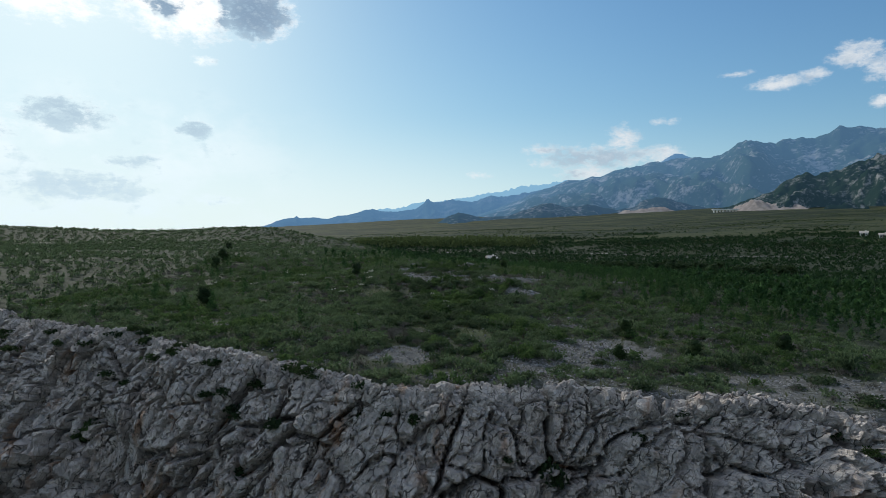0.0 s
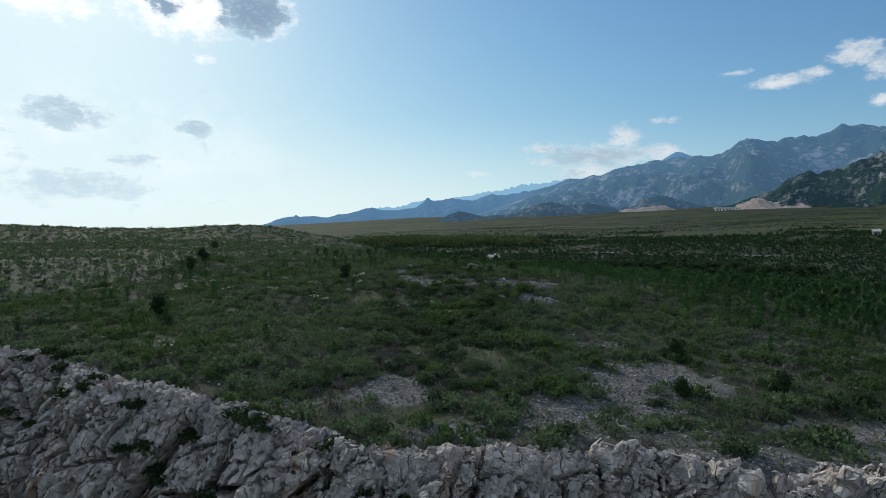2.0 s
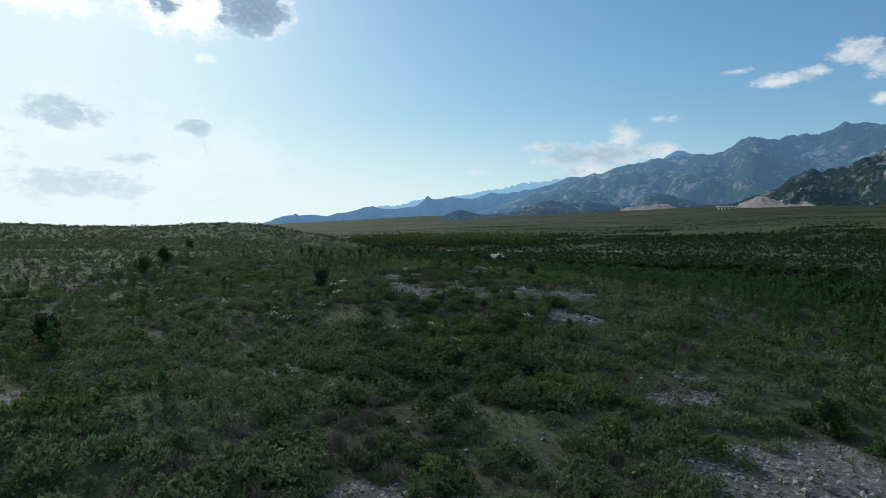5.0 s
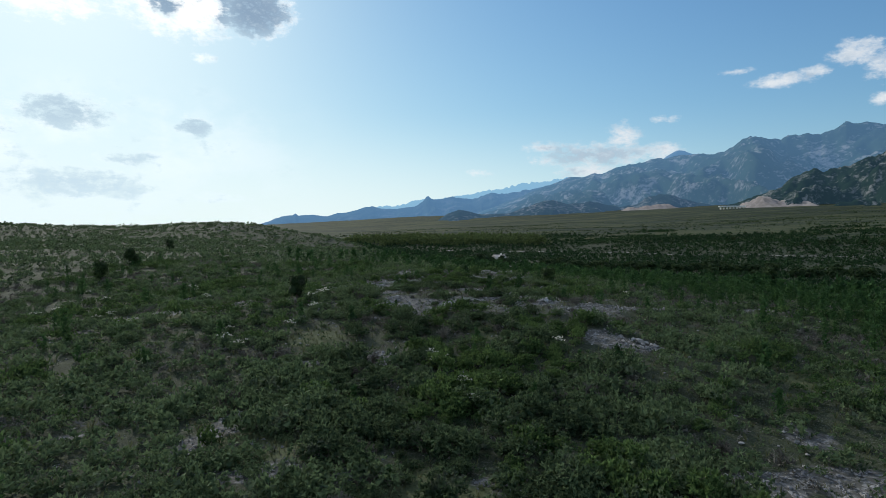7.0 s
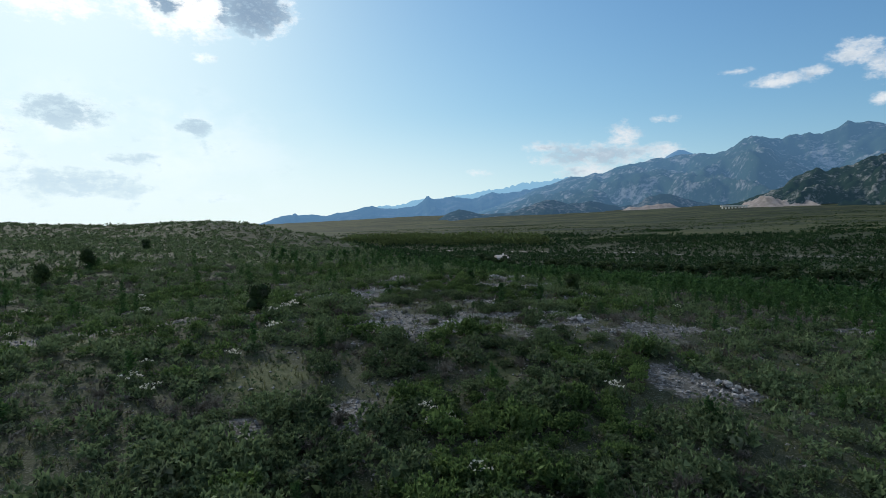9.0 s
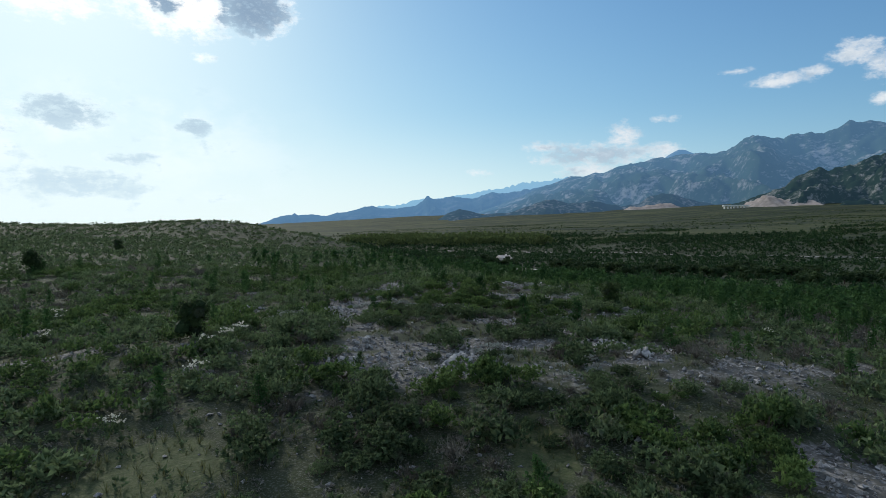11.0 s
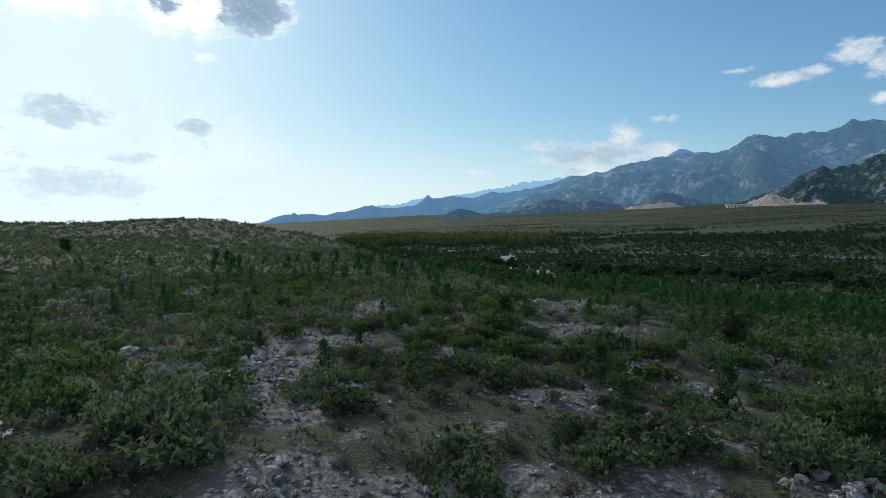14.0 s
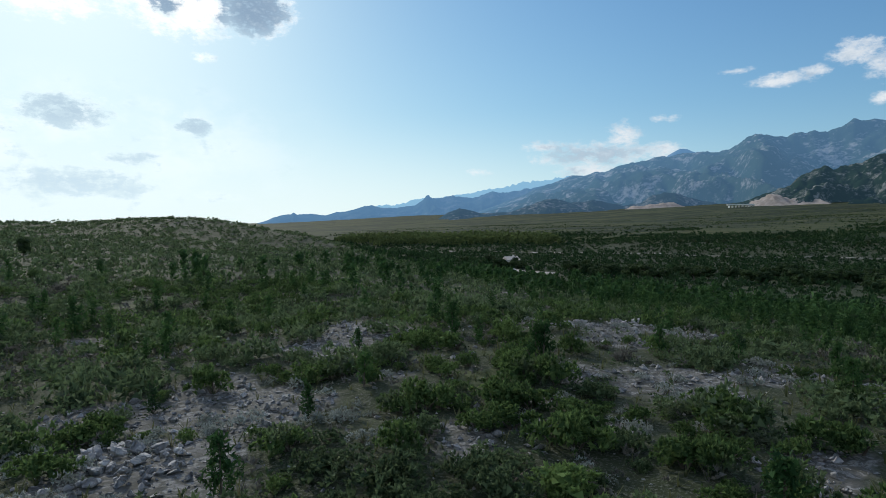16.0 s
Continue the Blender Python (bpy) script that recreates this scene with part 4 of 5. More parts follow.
# close thickets: x, y and half-widths
THICKETS = [(8.5, 60.2, 2.4, 2.4), (11.5, 62.4, 2.4, 2.0), (7.6, 64.6, 1.8, 1.6), (1.6, 65.9, 2.2, 2.0), (4.5, 64.8, 2.0, 1.8), (-10.8, 86.9, 2.2, 2.0), (-6.7, 83.8, 2.0, 1.4), (-16.1, 88.0, 3.0, 3.0), (-12.8, 58.6, 3.0, 1.6), (-5.2, 61.5, 3.6, 3.0), (2.3, 92.1, 1.3, 1.0),
            (7.1, 97.1, 1.1, 1.0), (4.4, 90.8, 1.4, 0.9), (6.6, 91.7, 1.0, 0.9), (-10.5, 96.7, 1.5, 1.5), (-7.7, 45.5, 4.0, 3.0), (-16.1, 49.0, 3.0, 2.0), (-3.7, 81.7, 1.2, 0.8), (10.1, 86.7, 1.5, 1.5), (3.8, 60.0, 3.4, 3.0)]


def lush(x, y):
    """How close and large the shrubs stand, 0 to 1."""
    k = (0.45 + 0.5 * smooth((-3 - x) / 5)) * smooth((y - 46) / 6) * smooth((72 + 9 * smooth((-9 - x) / 5) - y) / 6)
    for px, py, rx, ry in THICKETS:
        k = np.maximum(k, smooth(1.5 - np.sqrt(((x - px) / rx) ** 2 + ((y - py) / ry) ** 2)))
    return k


def chance(x, y):
    """How densely shrubs grow."""
    g, m, f = cover(x, y)
    c = 0.95 * (1 - 0.86 * smooth((g - 0.3) / 0.4)) * (1 - 0.66 * smooth((m - 0.3) / 0.4))
    c = c * (1 + 0.7 * lush(x, y)) * smooth((y - rim(x) + 0.6) / 2.0)
    c = c * (1 - 0.10 * smooth((y - 82) / 6) * smooth((112 - y) / 8) * smooth((13 - np.abs(x + 1)) / 4))
    c2 = c * (0.14 + 1.0 * smooth((fbm(x / 3.2, y / 2.4, seed=57) + 0.32 + 0.25 * smooth((x + 0.20 * (y - 60) - 12) / 14.0)) / 0.26))
    return np.maximum(c2, np.minimum(c, 0.8) * smooth((lush(x, y) - 0.72) / 0.2))


def pine_share(x, y):
    """Share of young pines: thick on the valley side, thin on the plateau."""
    side = smooth((x + 0.20 * (y - 60) - 20) / 16.0)
    return np.clip(0.035 + 0.06 * smooth((y - 92) / 20.0) * smooth((x + 30) / 15) + 0.50 * side, 0, 0.6) * smooth((y - 46) / 10.0)


def is_near(x, y):
    return (np.abs(x) < 9.5) & (y > 40) & (y < 102)


def is_mid(x, y):
    return (x < 34) & (x > -46) & (y < 128) & ~is_near(x, y)


def scatter_scrub():
    rng = np.random.default_rng(21)
    x, y = scatter(-46, 46, 20, 160, 0.88, rng, chance)
    keep = is_near(x, y) | (is_mid(x, y) & (rng.uniform(0, 1, len(x)) < np.where(x < 0, 0.9, 0.78)))
    x, y = x[keep], y[keep]
    pick, ps = rng.uniform(0, 1, len(x)), pine_share(x, y)
    pine = pick < ps
    tone = fbm(x / 6, y / 6, octaves=2, seed=63) + rng.normal(0, 0.16, len(x))
    grey = ~pine & (tone < -0.30 - 0.25 * lush(x, y))
    mast = ~pine & ~grey & (tone > 0.10)
    juni = ~pine & ~grey & ~mast
    near = is_near(x, y)
    juni_v = [[("stem", mesh_np("stem", *stems(i), mat=M_BARK)), ("crown", mesh_np("crown", *cushion(300 + i, 9, 130, 8, 0.105, 0.6), mat=M_JUNIPER))] for i in range(7)]
    mast_v = [[("stem", mesh_np("stem", *stems(20 + i), mat=M_BARK)), ("crown", mesh_np("crown", *cushion(330 + i, 9, 112, 8, 0.12, 0.78), mat=M_MASTIC))] for i in range(6)]
    grey_v = [[("stem", mesh_np("stem", *stems(40 + i, 4), mat=M_BARK)), ("crown", mesh_np("crown", *joined([twigs(360 + i, 45, 1.0, 0.62), cushion(370 + i, 8, 50, 6, 0.12, 0.5, 0)]), mat=M_GREY))] for i in range(5)]
    pine_v = []
    for i in range(6):
        w, c = sapling(380 + i, 640, 0.05)
        pine_v.append([("trunk", mesh_np("trunk", *w, mat=M_BARK)), ("crown", mesh_np("crown", *c, mat=M_PINE))])
    jobs = ((juni, 0.34, 1.25, "juniper_shrub", juni_v, M_JUNIPER, "dark olive-green cushion of juniper scrub on stony ground", "shrub", "juniper scrub", (0.75, 1.2)),
            (mast, 0.34, 1.10, "mastic_shrub", mast_v, M_MASTIC, "fresh green rounded evergreen shrub on stony ground", "shrub", "evergreen scrub", (0.8, 1.3)),
            (grey, 0.3, 0.75, "grey_shrub", grey_v, M_GREY, "grey-brown half-bare twiggy shrub on stony ground", "shrub", "twiggy scrub", (0.8, 1.3)),
            (pine, 0.8, 2.1, "young_pine", pine_v, M_PINE, "light green young pine sapling in the scrub", "tree", "pine saplings", (0.9, 1.15)))
    for mask, lo, hi, name, variants, mat, label, cat, group, flat in jobs:
        r = rows_at(x[mask & near], y[mask & near], lo, hi, rng, flat=flat)
        r[:, 4] *= 0.72 if name == "young_pine" else (1 + 0.30 * lush(r[:, 0], r[:, 1])) * (1 - 0.12 * smooth((r[:, 1] - 80) / 6))
        r = r[np.argsort(np.abs(r[:, 0]) + 0.1 * np.abs(r[:, 1] - 70))]
        plant(name, variants, r[:290], label, cat, group)
        rest, mids = r[290:], rows_at(x[mask & ~near], y[mask & ~near], lo, hi, rng, flat=flat)
        sets = []
        if name == "young_pine":
            low = [joined(sapling(500 + i, 190, 0.075)) for i in range(4)]
        elif name == "grey_shrub":
            low = [joined([twigs(510 + i, 16, 1.0, 0.65, 0.02), cushion(515 + i, 5, 22, 3, 0.2, 0.5, 0)]) for i in range(4)]
        else:
            low = [cushion(520 + i, 5, 52, 3, 0.165, 0.62 if name == "juniper_shrub" else 0.75) for i in range(5)]
        if len(rest):
            hi_t = cushion(540, 8, 110, 5, 0.12) if "shrub" in name and name != "grey_shrub" else low[0]
            sets.append(spread(hi_t, rest))
        for i, t in enumerate(low):
            sets.append(spread(t, mids[i::len(low)]))
        v, q, tr = joined(sets)
        tagged(new(name + "_thicket", mesh_np(name + "_thicket", v, q, tr, mat)), "thicket of the same " + label, cat, kind="stuff")


def scatter_far():
    """Scrub of the hill, the valley side and the valley floor, and the sparse pasture beyond."""
    rng = np.random.default_rng(31)

    def keep1(x, y):
        return np.where((x < 34) & (x > -46) & (y < 128) | (y < 20), 0, 1) * np.clip(1.5 * chance(x, y) + 0.22, 0, 1) * np.where(y > 215, 0.5, 0.95)

    x, y = scatter(-300, 120, 20, 310, 1.6, rng, keep1)
    seen = np.abs(x) < 22 + 0.86 * np.abs(y) + 10
    x, y = x[seen], y[seen]
    near_side = 0.5 * (y - 105) + 0.9 * x < 60 + rng.normal(0, 4, len(x))
    x, y = x[near_side], y[near_side]
    pine = rng.uniform(0, 1, len(x)) < pine_share(x, y) * (x > -30)
    r = rows_at(x, y, 0.5, 1.35, rng)
    bare = smooth((y - 150) / 40) * smooth((-22 - x) / 20)
    r[:, 5] *= 1 - 0.25 * bare
    r[:, 4] *= 1 + bare * rng.uniform(-0.4, 0.6, len(x)) + 0.3 * (y > 215)
    low = [cushion(600 + i, 2, 12, 2, 0.34, 0.6, 6, 0.5) for i in range(4)]
    a = r[~pine]
    v, q, t = joined([spread(low[i], a[i::4]) for i in range(4)])
    tagged(new("hillside_scrub", mesh_np("hillside_scrub", v, q, t, M_JUNIPER)), "dark olive scrub scattered over the stony hillside", "scrub", kind="stuff")
    b = r[pine]
    b[:, 4] = rng.uniform(1.2, 2.6, len(b))
    lowp = [sapling(620 + i, 60, 0.15, 4)[1] for i in range(3)]
    v, q, t = joined([spread(lowp[i], b[i::3]) for i in range(3)])
    tagged(new("valley_side_pines", mesh_np("valley_side_pines", v, q, t, M_PINE)), "young light green pines thick on the valley side", "tree", kind="stuff")


def scatter_valley():
    rng = np.random.default_rng(41)

    def keep(x, y):
        w = 0.058 * x + 0.0588 * y
        c = smooth((0.5 * (y - 105) + 0.9 * x - 54) / 8.0) * smooth((33.0 + 5.5 * smooth((x - 60) / 80) + 14 * fbm(x / 45, y / 30, seed=68) - w) / 3.5) * (x > -150)
        return c * np.clip(0.92 + 1.1 * fbm(x / 40, y / 25, seed=67), 0.35, 1) * (y > 130)

    x, y = scatter(-150, 520, 130, 640, 2.5, rng, keep)
    road = (y - road_y(x) < 3.0) & (y - road_y(x) > -6.0)
    clear = (((x - 28) / 9) ** 2 + ((y - 277) / 10) ** 2 < 1) | ((np.abs(x - 27) < 7) & (y < 278) & (y > 225))
    seen = (np.abs(x) < 30 + 0.86 * y) & ~road & ~clear
    x, y = x[seen], y[seen]
    r = rows_at(x, y, 0.7, 2.2, rng, flat=(0.7, 1.3))
    low = [cushion(640 + i, 3, 9, 2, 0.5, 0.75, 2) for i in range(4)]
    v, q, t = joined([spread(low[i], r[i::4]) for i in range(4)])
    tagged(new("valley_scrub", mesh_np("valley_scrub", v, q, t, M_FOREST)), "dense dark green scrub on the valley floor", "scrub", kind="stuff")

    def keep2(x, y):
        w = 0.058 * x + 0.0588 * y
        return smooth((w - 29) / 3.0) * (np.abs(x - 20) < 60 + 0.86 * y) * np.clip(0.34 + 1.7 * fbm(x / 120, y / 60, seed=69), 0.03, 1)

    x, y = scatter(-160, 1100, 330, 1300, 5.0, rng, keep2)
    x, y = x + rng.normal(0, 3, len(x)), y + rng.normal(0, 3, len(x))
    r = rows_at(x, y, 0.5, 1.9, rng, flat=(0.5, 1.1))
    r[:, 4] *= rng.uniform(0.55, 1.4, len(x))
    tiny = cushion(660, 2, 5, 2, 0.6, 0.6, 2)
    v, q, t = spread(tiny, r)
    tagged(new("pasture_scrub", mesh_np("pasture_scrub", v, q, t, M_TREE)), "sparse low scrub on dry pasture below the mountain", "scrub", kind="stuff")


def road_y(x):
    return 442.0 - 0.986 * np.asarray(x, float) + 3.0 * np.sin(np.asarray(x, float) / 40.0)


def ground_cover():
    """Low heath between the shrubs, and dry grass in the open."""
    rng = np.random.default_rng(51)

    def keep(x, y):
        g, m, f = cover(x, y)
        return (0.80 - 0.60 * smooth((g - 0.3) / 0.4)) * smooth((y - rim(x) + 1) / 3.0)

    x, y = scatter(-34, 34, 20, 125, 0.72, rng, keep)
    near = (np.abs(x) < 17)
    keep2 = near | (rng.uniform(0, 1, len(x)) < np.where(x > 14, 0.85, 0.45))
    x, y, near = x[keep2], y[keep2], near[keep2]
    r = rows_at(x, y, 0.16, 0.48, rng, flat=(0.7, 1.2))
    r[:, 4] *= 1 + 0.7 * smooth((x + 0.2 * (y - 60) - 12) / 8) + 0.5 * smooth((-9 - x) / 4)
    tone = fbm(x / 4, y / 4, seed=77) + rng.normal(0, 0.15, len(x))
    for mask, name, mat, label in ((tone > -0.12, "low_heath", M_JUNIPER, "low dark heath between the shrubs"), (tone <= -0.12, "low_grey_heath", M_GREY, "low grey-brown dry heath between the shrubs")):
        sub = r[mask]
        low = [cushion(700 + i, 4, 10, 3, 0.28, 0.55, 0) for i in range(4)]
        v, q, t = joined([spread(low[i], sub[i::4]) for i in range(4)])
        tagged(new(name, mesh_np(name, v, q, t, mat)), label, "heath", kind="stuff")

    def keep3(x, y):
        g, m, f = cover(x, y)
        return (0.52 + 0.5 * m - 0.36 * g) * smooth((y - rim(x) - 0.5) / 2.0)

    x, y = scatter(-46, 40, 20, 112, 0.42, rng, lambda a, b: keep3(a, b) * np.where(np.abs(a) < 20, 1.0, 0.30))
    r = rows_at(x, y, 0.14, 0.36, rng)
    tufts = [twigs(720 + i, 7, 1.0, 0.8, 0.05, 0.8, 0) for i in range(4)]
    v, q, t = joined([spread(tufts[i], r[i::4]) for i in range(4)])
    tagged(new("dry_grass", mesh_np("dry_grass", v, q, t, M_GRASS)), "tufts of yellow-green dry grass", "grass", kind="stuff")


scatter_scrub()
ground_cover()
scatter_far()
scatter_valley()

# ---- stones ----


def stone_mesh(seed, squash=0.7):
    """An angular limestone block with broken faces, about 1 m across."""
    rng = np.random.default_rng(seed)
    v, f = ICO2[0] * (1 + 0.5 * np.random.default_rng(seed + 50).uniform(-0.4, 0.4, (len(ICO2[0]), 1))), ICO2[1]
    for i in range(9):
        d = rng.normal(size=3)
        d /= np.linalg.norm(d)
        c = rng.uniform(0.38, 0.78)
        over = v @ d - c
        v = v - np.clip(over, 0, None)[:, None] * d
    v = v * np.array([1.0, rng.uniform(0.6, 0.9), squash * rng.uniform(0.7, 1.1)]) * 0.5
    v += 0.03 * fbm(v[:, 0] * 4 + seed, v[:, 1] * 4, v[:, 2] * 4, 2, seed)[:, None]
    return v, f


STONES = [stone_mesh(800 + i) for i in range(9)]
STONE_MESHES = [mesh_np("stone", v, tris=f, mat=M_STONE) for v, f in STONES]
CLIFF_MESHES = [mesh_np("boulder", v, tris=f, mat=M_CLIFF) for v, f in STONES]


def stone_heap(x, y, rx, ry, n, rng):
    z0 = float(surface(x, y))
    heap = tagged(new("limestone_outcrop"), "heap of pale grey weathered limestone among shrubs", "rock", "limestone outcrops")
    heap.matrix_basis = pose(x, y, z0)
    a, r = rng.uniform(0, 6.28, n), np.sqrt(rng.uniform(0, 1, n))
    dx, dy, k = np.cos(a) * r * rx, np.sin(a) * r * ry, rng.uniform(0.16, 0.46, n) * (1.25 - 0.5 * r)
    dz = surface(x + dx, y + dy) - z0 + k * 0.14 + 0.16 * (1 - r)
    for i in range(n):
        ob = part("stone", STONE_MESHES[int(rng.integers(9))], heap)
        ob.matrix_basis = Matrix.LocRotScale((dx[i], dy[i], dz[i]), Euler((rng.uniform(-0.4, 0.4), rng.uniform(-0.4, 0.4), rng.uniform(0, 6.28))), (k[i], k[i], k[i] * rng.uniform(0.7, 1.2)))


def scatter_stones():
    rng = np.random.default_rng(61)
    for x, y, rx, ry, n in HEAPS:
        stone_heap(x, y, rx, ry, int(n * 1.6), rng)

    def keep(x, y):
        g, m, f = cover(x, y)
        return 0.07 + 0.85 * smooth((g - 0.25) / 0.5)

    x, y = scatter(-34, 30, 22, 112, 0.21, rng, lambda a, b: keep(a, b) * np.where(np.abs(a) < 13, 1, 0.25))
    n = len(x)
    k = rng.uniform(0, 1, n) ** 3 * 0.26 + 0.06
    r = np.stack([x, y, surface(x, y) + k * 0.12, rng.uniform(0, 6.28, n), k, rng.uniform(0.6, 1.3, n)], 1)
    small = []
    for i in range(6):
        q = np.random.default_rng(830 + i)
        eight = np.array([(1, 0, 0), (0, 1, 0), (-1, 0, 0), (0, -1, 0), (0, 0, 1), (0, 0, -1)]) * 0.5 * q.uniform(0.6, 1.2, (6, 1)) * np.array([1, 0.8, 0.7]) + q.normal(size=(6, 3)) * 0.1
        small.append((eight, None, np.array([(0, 1, 4), (1, 2, 4), (2, 3, 4), (3, 0, 4), (1, 0, 5), (2, 1, 5), (3, 2, 5), (0, 3, 5)])))
    v, q, t = joined([spread(small[i], r[i::6]) for i in range(6)])
    tagged(new("limestone_rubble", mesh_np("limestone_rubble", v, q, t, M_STONE)), "loose pale limestone rubble on the ground", "rubble", kind="stuff")
    # boulders that lie loose on the cliff's brow
    n = 290
    u = rng.uniform(-29, 28, n)
    places = cliff_points(u, rng.uniform(-2.4, 2.0, n))
    for p in places:
        k = rng.uniform(0, 1) ** 3 * 1.1 + 0.28
        ob = part("boulder", CLIFF_MESHES[int(rng.integers(9))], cliff)
        ob.matrix_basis = Matrix.LocRotScale(p + np.array([0, 0, 0.05 * k]), Euler((rng.uniform(-0.5, 0.5), rng.uniform(-0.5, 0.5), rng.uniform(0, 6.28))), (k, k, k * rng.uniform(0.7, 1.2)))


scatter_stones()


def cliff_blocks():
    """Broken stone that stands out of the face, leaning with the bedding: weathered lumps and small angular pieces."""
    rng = np.random.default_rng(66)
    sets = []
    for n, lo, hi, box_like in ((620, 0.35, 1.0, False), (3200, 0.10, 0.36, True)):
        u = rng.uniform(-40, 26, n)
        s = np.where(rng.uniform(0, 1, n) < 0.75, rng.uniform(-2.4, 1.8, n), rng.uniform(1.8, 9.0, n))
        p = cliff_points(u, s)
        size = (lo + (hi - lo) * rng.uniform(0, 1, n) ** 2.2) * (0.65 + 0.8 * vnoise(u / 2.2, s / 2.2, seed=88)) * (0.75 + 0.25 * smooth(s / 2.0))
        if box_like:
            base = np.array([(x, y, z) for x in (-0.5, 0.5) for y in (-0.5, 0.5) for z in (-0.5, 0.5)])[None] + rng.uniform(-0.17, 0.17, (n, 8, 3))
            face = np.array([(0, 1, 3, 2), (4, 6, 7, 5), (0, 4, 5, 1), (2, 3, 7, 6), (0, 2, 6, 4), (1, 5, 7, 3)])
        else:
            base = np.stack([STONES[i % 9][0] for i in range(n)]) * np.array([1, 1, 1.4])
            face = STONES[0][1]
        v = base * (size[:, None] * np.stack([rng.uniform(0.6, 1.1, n), rng.uniform(0.6, 0.9, n), rng.uniform(0.8, 1.6, n)], 1))[:, None, :]
        lean = 0.50 + 0.5 * fbm(u / 12, p[:, 2] / 12, seed=75) + rng.normal(0, 0.22, n)
        nod, yaw = rng.normal(0.25, 0.2, n), rng.normal(0, 0.4, n)
        for k, i, j in ((nod, 1, 2), (lean, 2, 0), (yaw, 0, 1)):
            c, d = np.cos(k)[:, None], np.sin(k)[:, None]
            vi, vj = v[:, :, i].copy(), v[:, :, j].copy()
            v[:, :, i], v[:, :, j] = vi * c - vj * d, vi * d + vj * c
        v = v + (p + np.stack([np.zeros(n), 0.14 * size, -0.16 * size], 1))[:, None, :]
        f = (face[None] + (np.arange(n) * base.shape[1])[:, None, None]).reshape(-1, face.shape[1])
        sets.append((v.reshape(-1, 3), f, None) if box_like else (v.reshape(-1, 3), None, f))
    v, q, t = joined(sets)
    tagged(part("broken_stone", mesh_np("broken_stone", v, q, t, M_CLIFF), cliff), "broken stone standing out of the cliff face", kind="stuff")


cliff_blocks()

# ---- bushes on the cliff ----
# x, y, z of the root, radius, height scale
# the sixth bush also stands in for the shade of a hollow
LEDGES = [(-29.2, 46.7, -6.6, 1.3, 1.5), (-26.2, 44.2, -8.2, 1.9, 1.5), (-33.6, 45.8, -10.2, 2.5, 1.0), (-34.0, 48.3, -9.2, 0.9, 1.0), (-12.5, 35.8, -7.6, 1.4, 1.2), (-20.7, 42.4, -6.3, 1.3, 0.8),
          (-3.0, 32.9, -2.9, 0.8, 1.2), (-1.7, 32.5, -3.0, 1.1, 1.2), (-4.8, 34.5, -3.2, 0.8, 1.3), (5.6, 31.4, -5.9, 1.6, 1.2), (3.4, 30.9, -4.4, 0.7, 0.8), (10.1, 30.5, -3.1, 0.7, 1.0),
          (12.3, 31.0, -2.0, 0.7, 0.8), (19.2, 28.9, -2.5, 0.8, 0.8), (-33.1, 51.2, -4.9, 0.8, 0.9), (-25.1, 46.1, -4.6, 0.9, 0.7), (-38.0, 58.1, -0.3, 0.9, 0.8), (-13.4, 40.2, -1.6, 0.8, 1.0),
          (-4.8, 34.5, -1.4, 0.9, 0.8), (-7.8, 36.2, -1.3, 0.8, 0.7), (-15.7, 41.7, -1.1, 0.9, 0.8), (19.7, 27.1, -2.7, 0.8, 0.8)]
BROW = [(11.2, 33.4, 1.1, 1.0), (18.7, 38.7, 1.2, 1.6), (25.5, 38.2, 1.5, 1.3), (21.9, 30.1, 1.2, 0.8), (20.9, 39.9, 1.1, 1.2), (10.6, 40.0, 0.9, 0.8), (14.9, 37.5, 1.1, 1.0), (16.0, 35.1, 1.2, 0.9),
        (8.0, 38.8, 0.9, 0.8), (5.0, 35.6, 0.9, 0.9), (1.9, 35.3, 0.9, 0.9), (-2.9, 35.6, 0.9, 0.8), (-0.5, 38.8, 0.8, 0.8), (15.1, 51.5, 1.0, 0.9), (-33.1, 59.2, 1.7, 0.8), (13.0, 41.5, 1.0, 0.8),
        (22.5, 35.0, 1.1, 0.8), (6.5, 42.0, 0.8, 0.8), (18.0, 43.5, 1.0, 0.9), (9.0, 36.5, 0.7, 0.8), (12.4, 35.6, 0.6, 0.8), (2.8, 38.2, 0.7, 0.8), (20.5, 34.0, 0.7, 0.8)]
ledge_variants = [[("stem", mesh_np("stem", *stems(60 + i), mat=M_BARK)), ("crown", mesh_np("crown", *cushion(760 + i, 12, 110, 5, 0.15, 0.9), mat=M_TREE))] for i in range(3)]
wild = np.random.default_rng(64)
wu, ws = wild.uniform(-43, -8, 30), wild.uniform(-0.6, 4.5, 30)
wp = cliff_points(wu, ws)
ledge_rows = [(p[0], p[1], p[2] - 0.15, p[0], wild.uniform(0.45, 1.1), 0.8) for p in wp] + [(x, y - 0.2, z - 0.1, i * 1.3, k * 0.85, h) for i, (x, y, z, k, h) in enumerate(LEDGES)]
plant("ledge_bush", ledge_variants, ledge_rows, "dark green bush rooted in a cleft of the cliff", "shrub", "cliff bushes")
brow_variants = [[("stem", mesh_np("stem", *stems(65 + i), mat=M_BARK)), ("crown", mesh_np("crown", *cushion(770 + i, 11, 110, 7, 0.13, 0.7), mat=M_JUNIPER))] for i in range(4)]
brow_rows = [(x, y, float(surface(x, y)) - 0.08, i * 1.7, k * 0.9, h) for i, (x, y, k, h) in enumerate(BROW)]
plant("brow_shrub", brow_variants, brow_rows, "dark green rounded shrub on pale gravel near the cliff edge", "shrub", "shrubs of the brow")

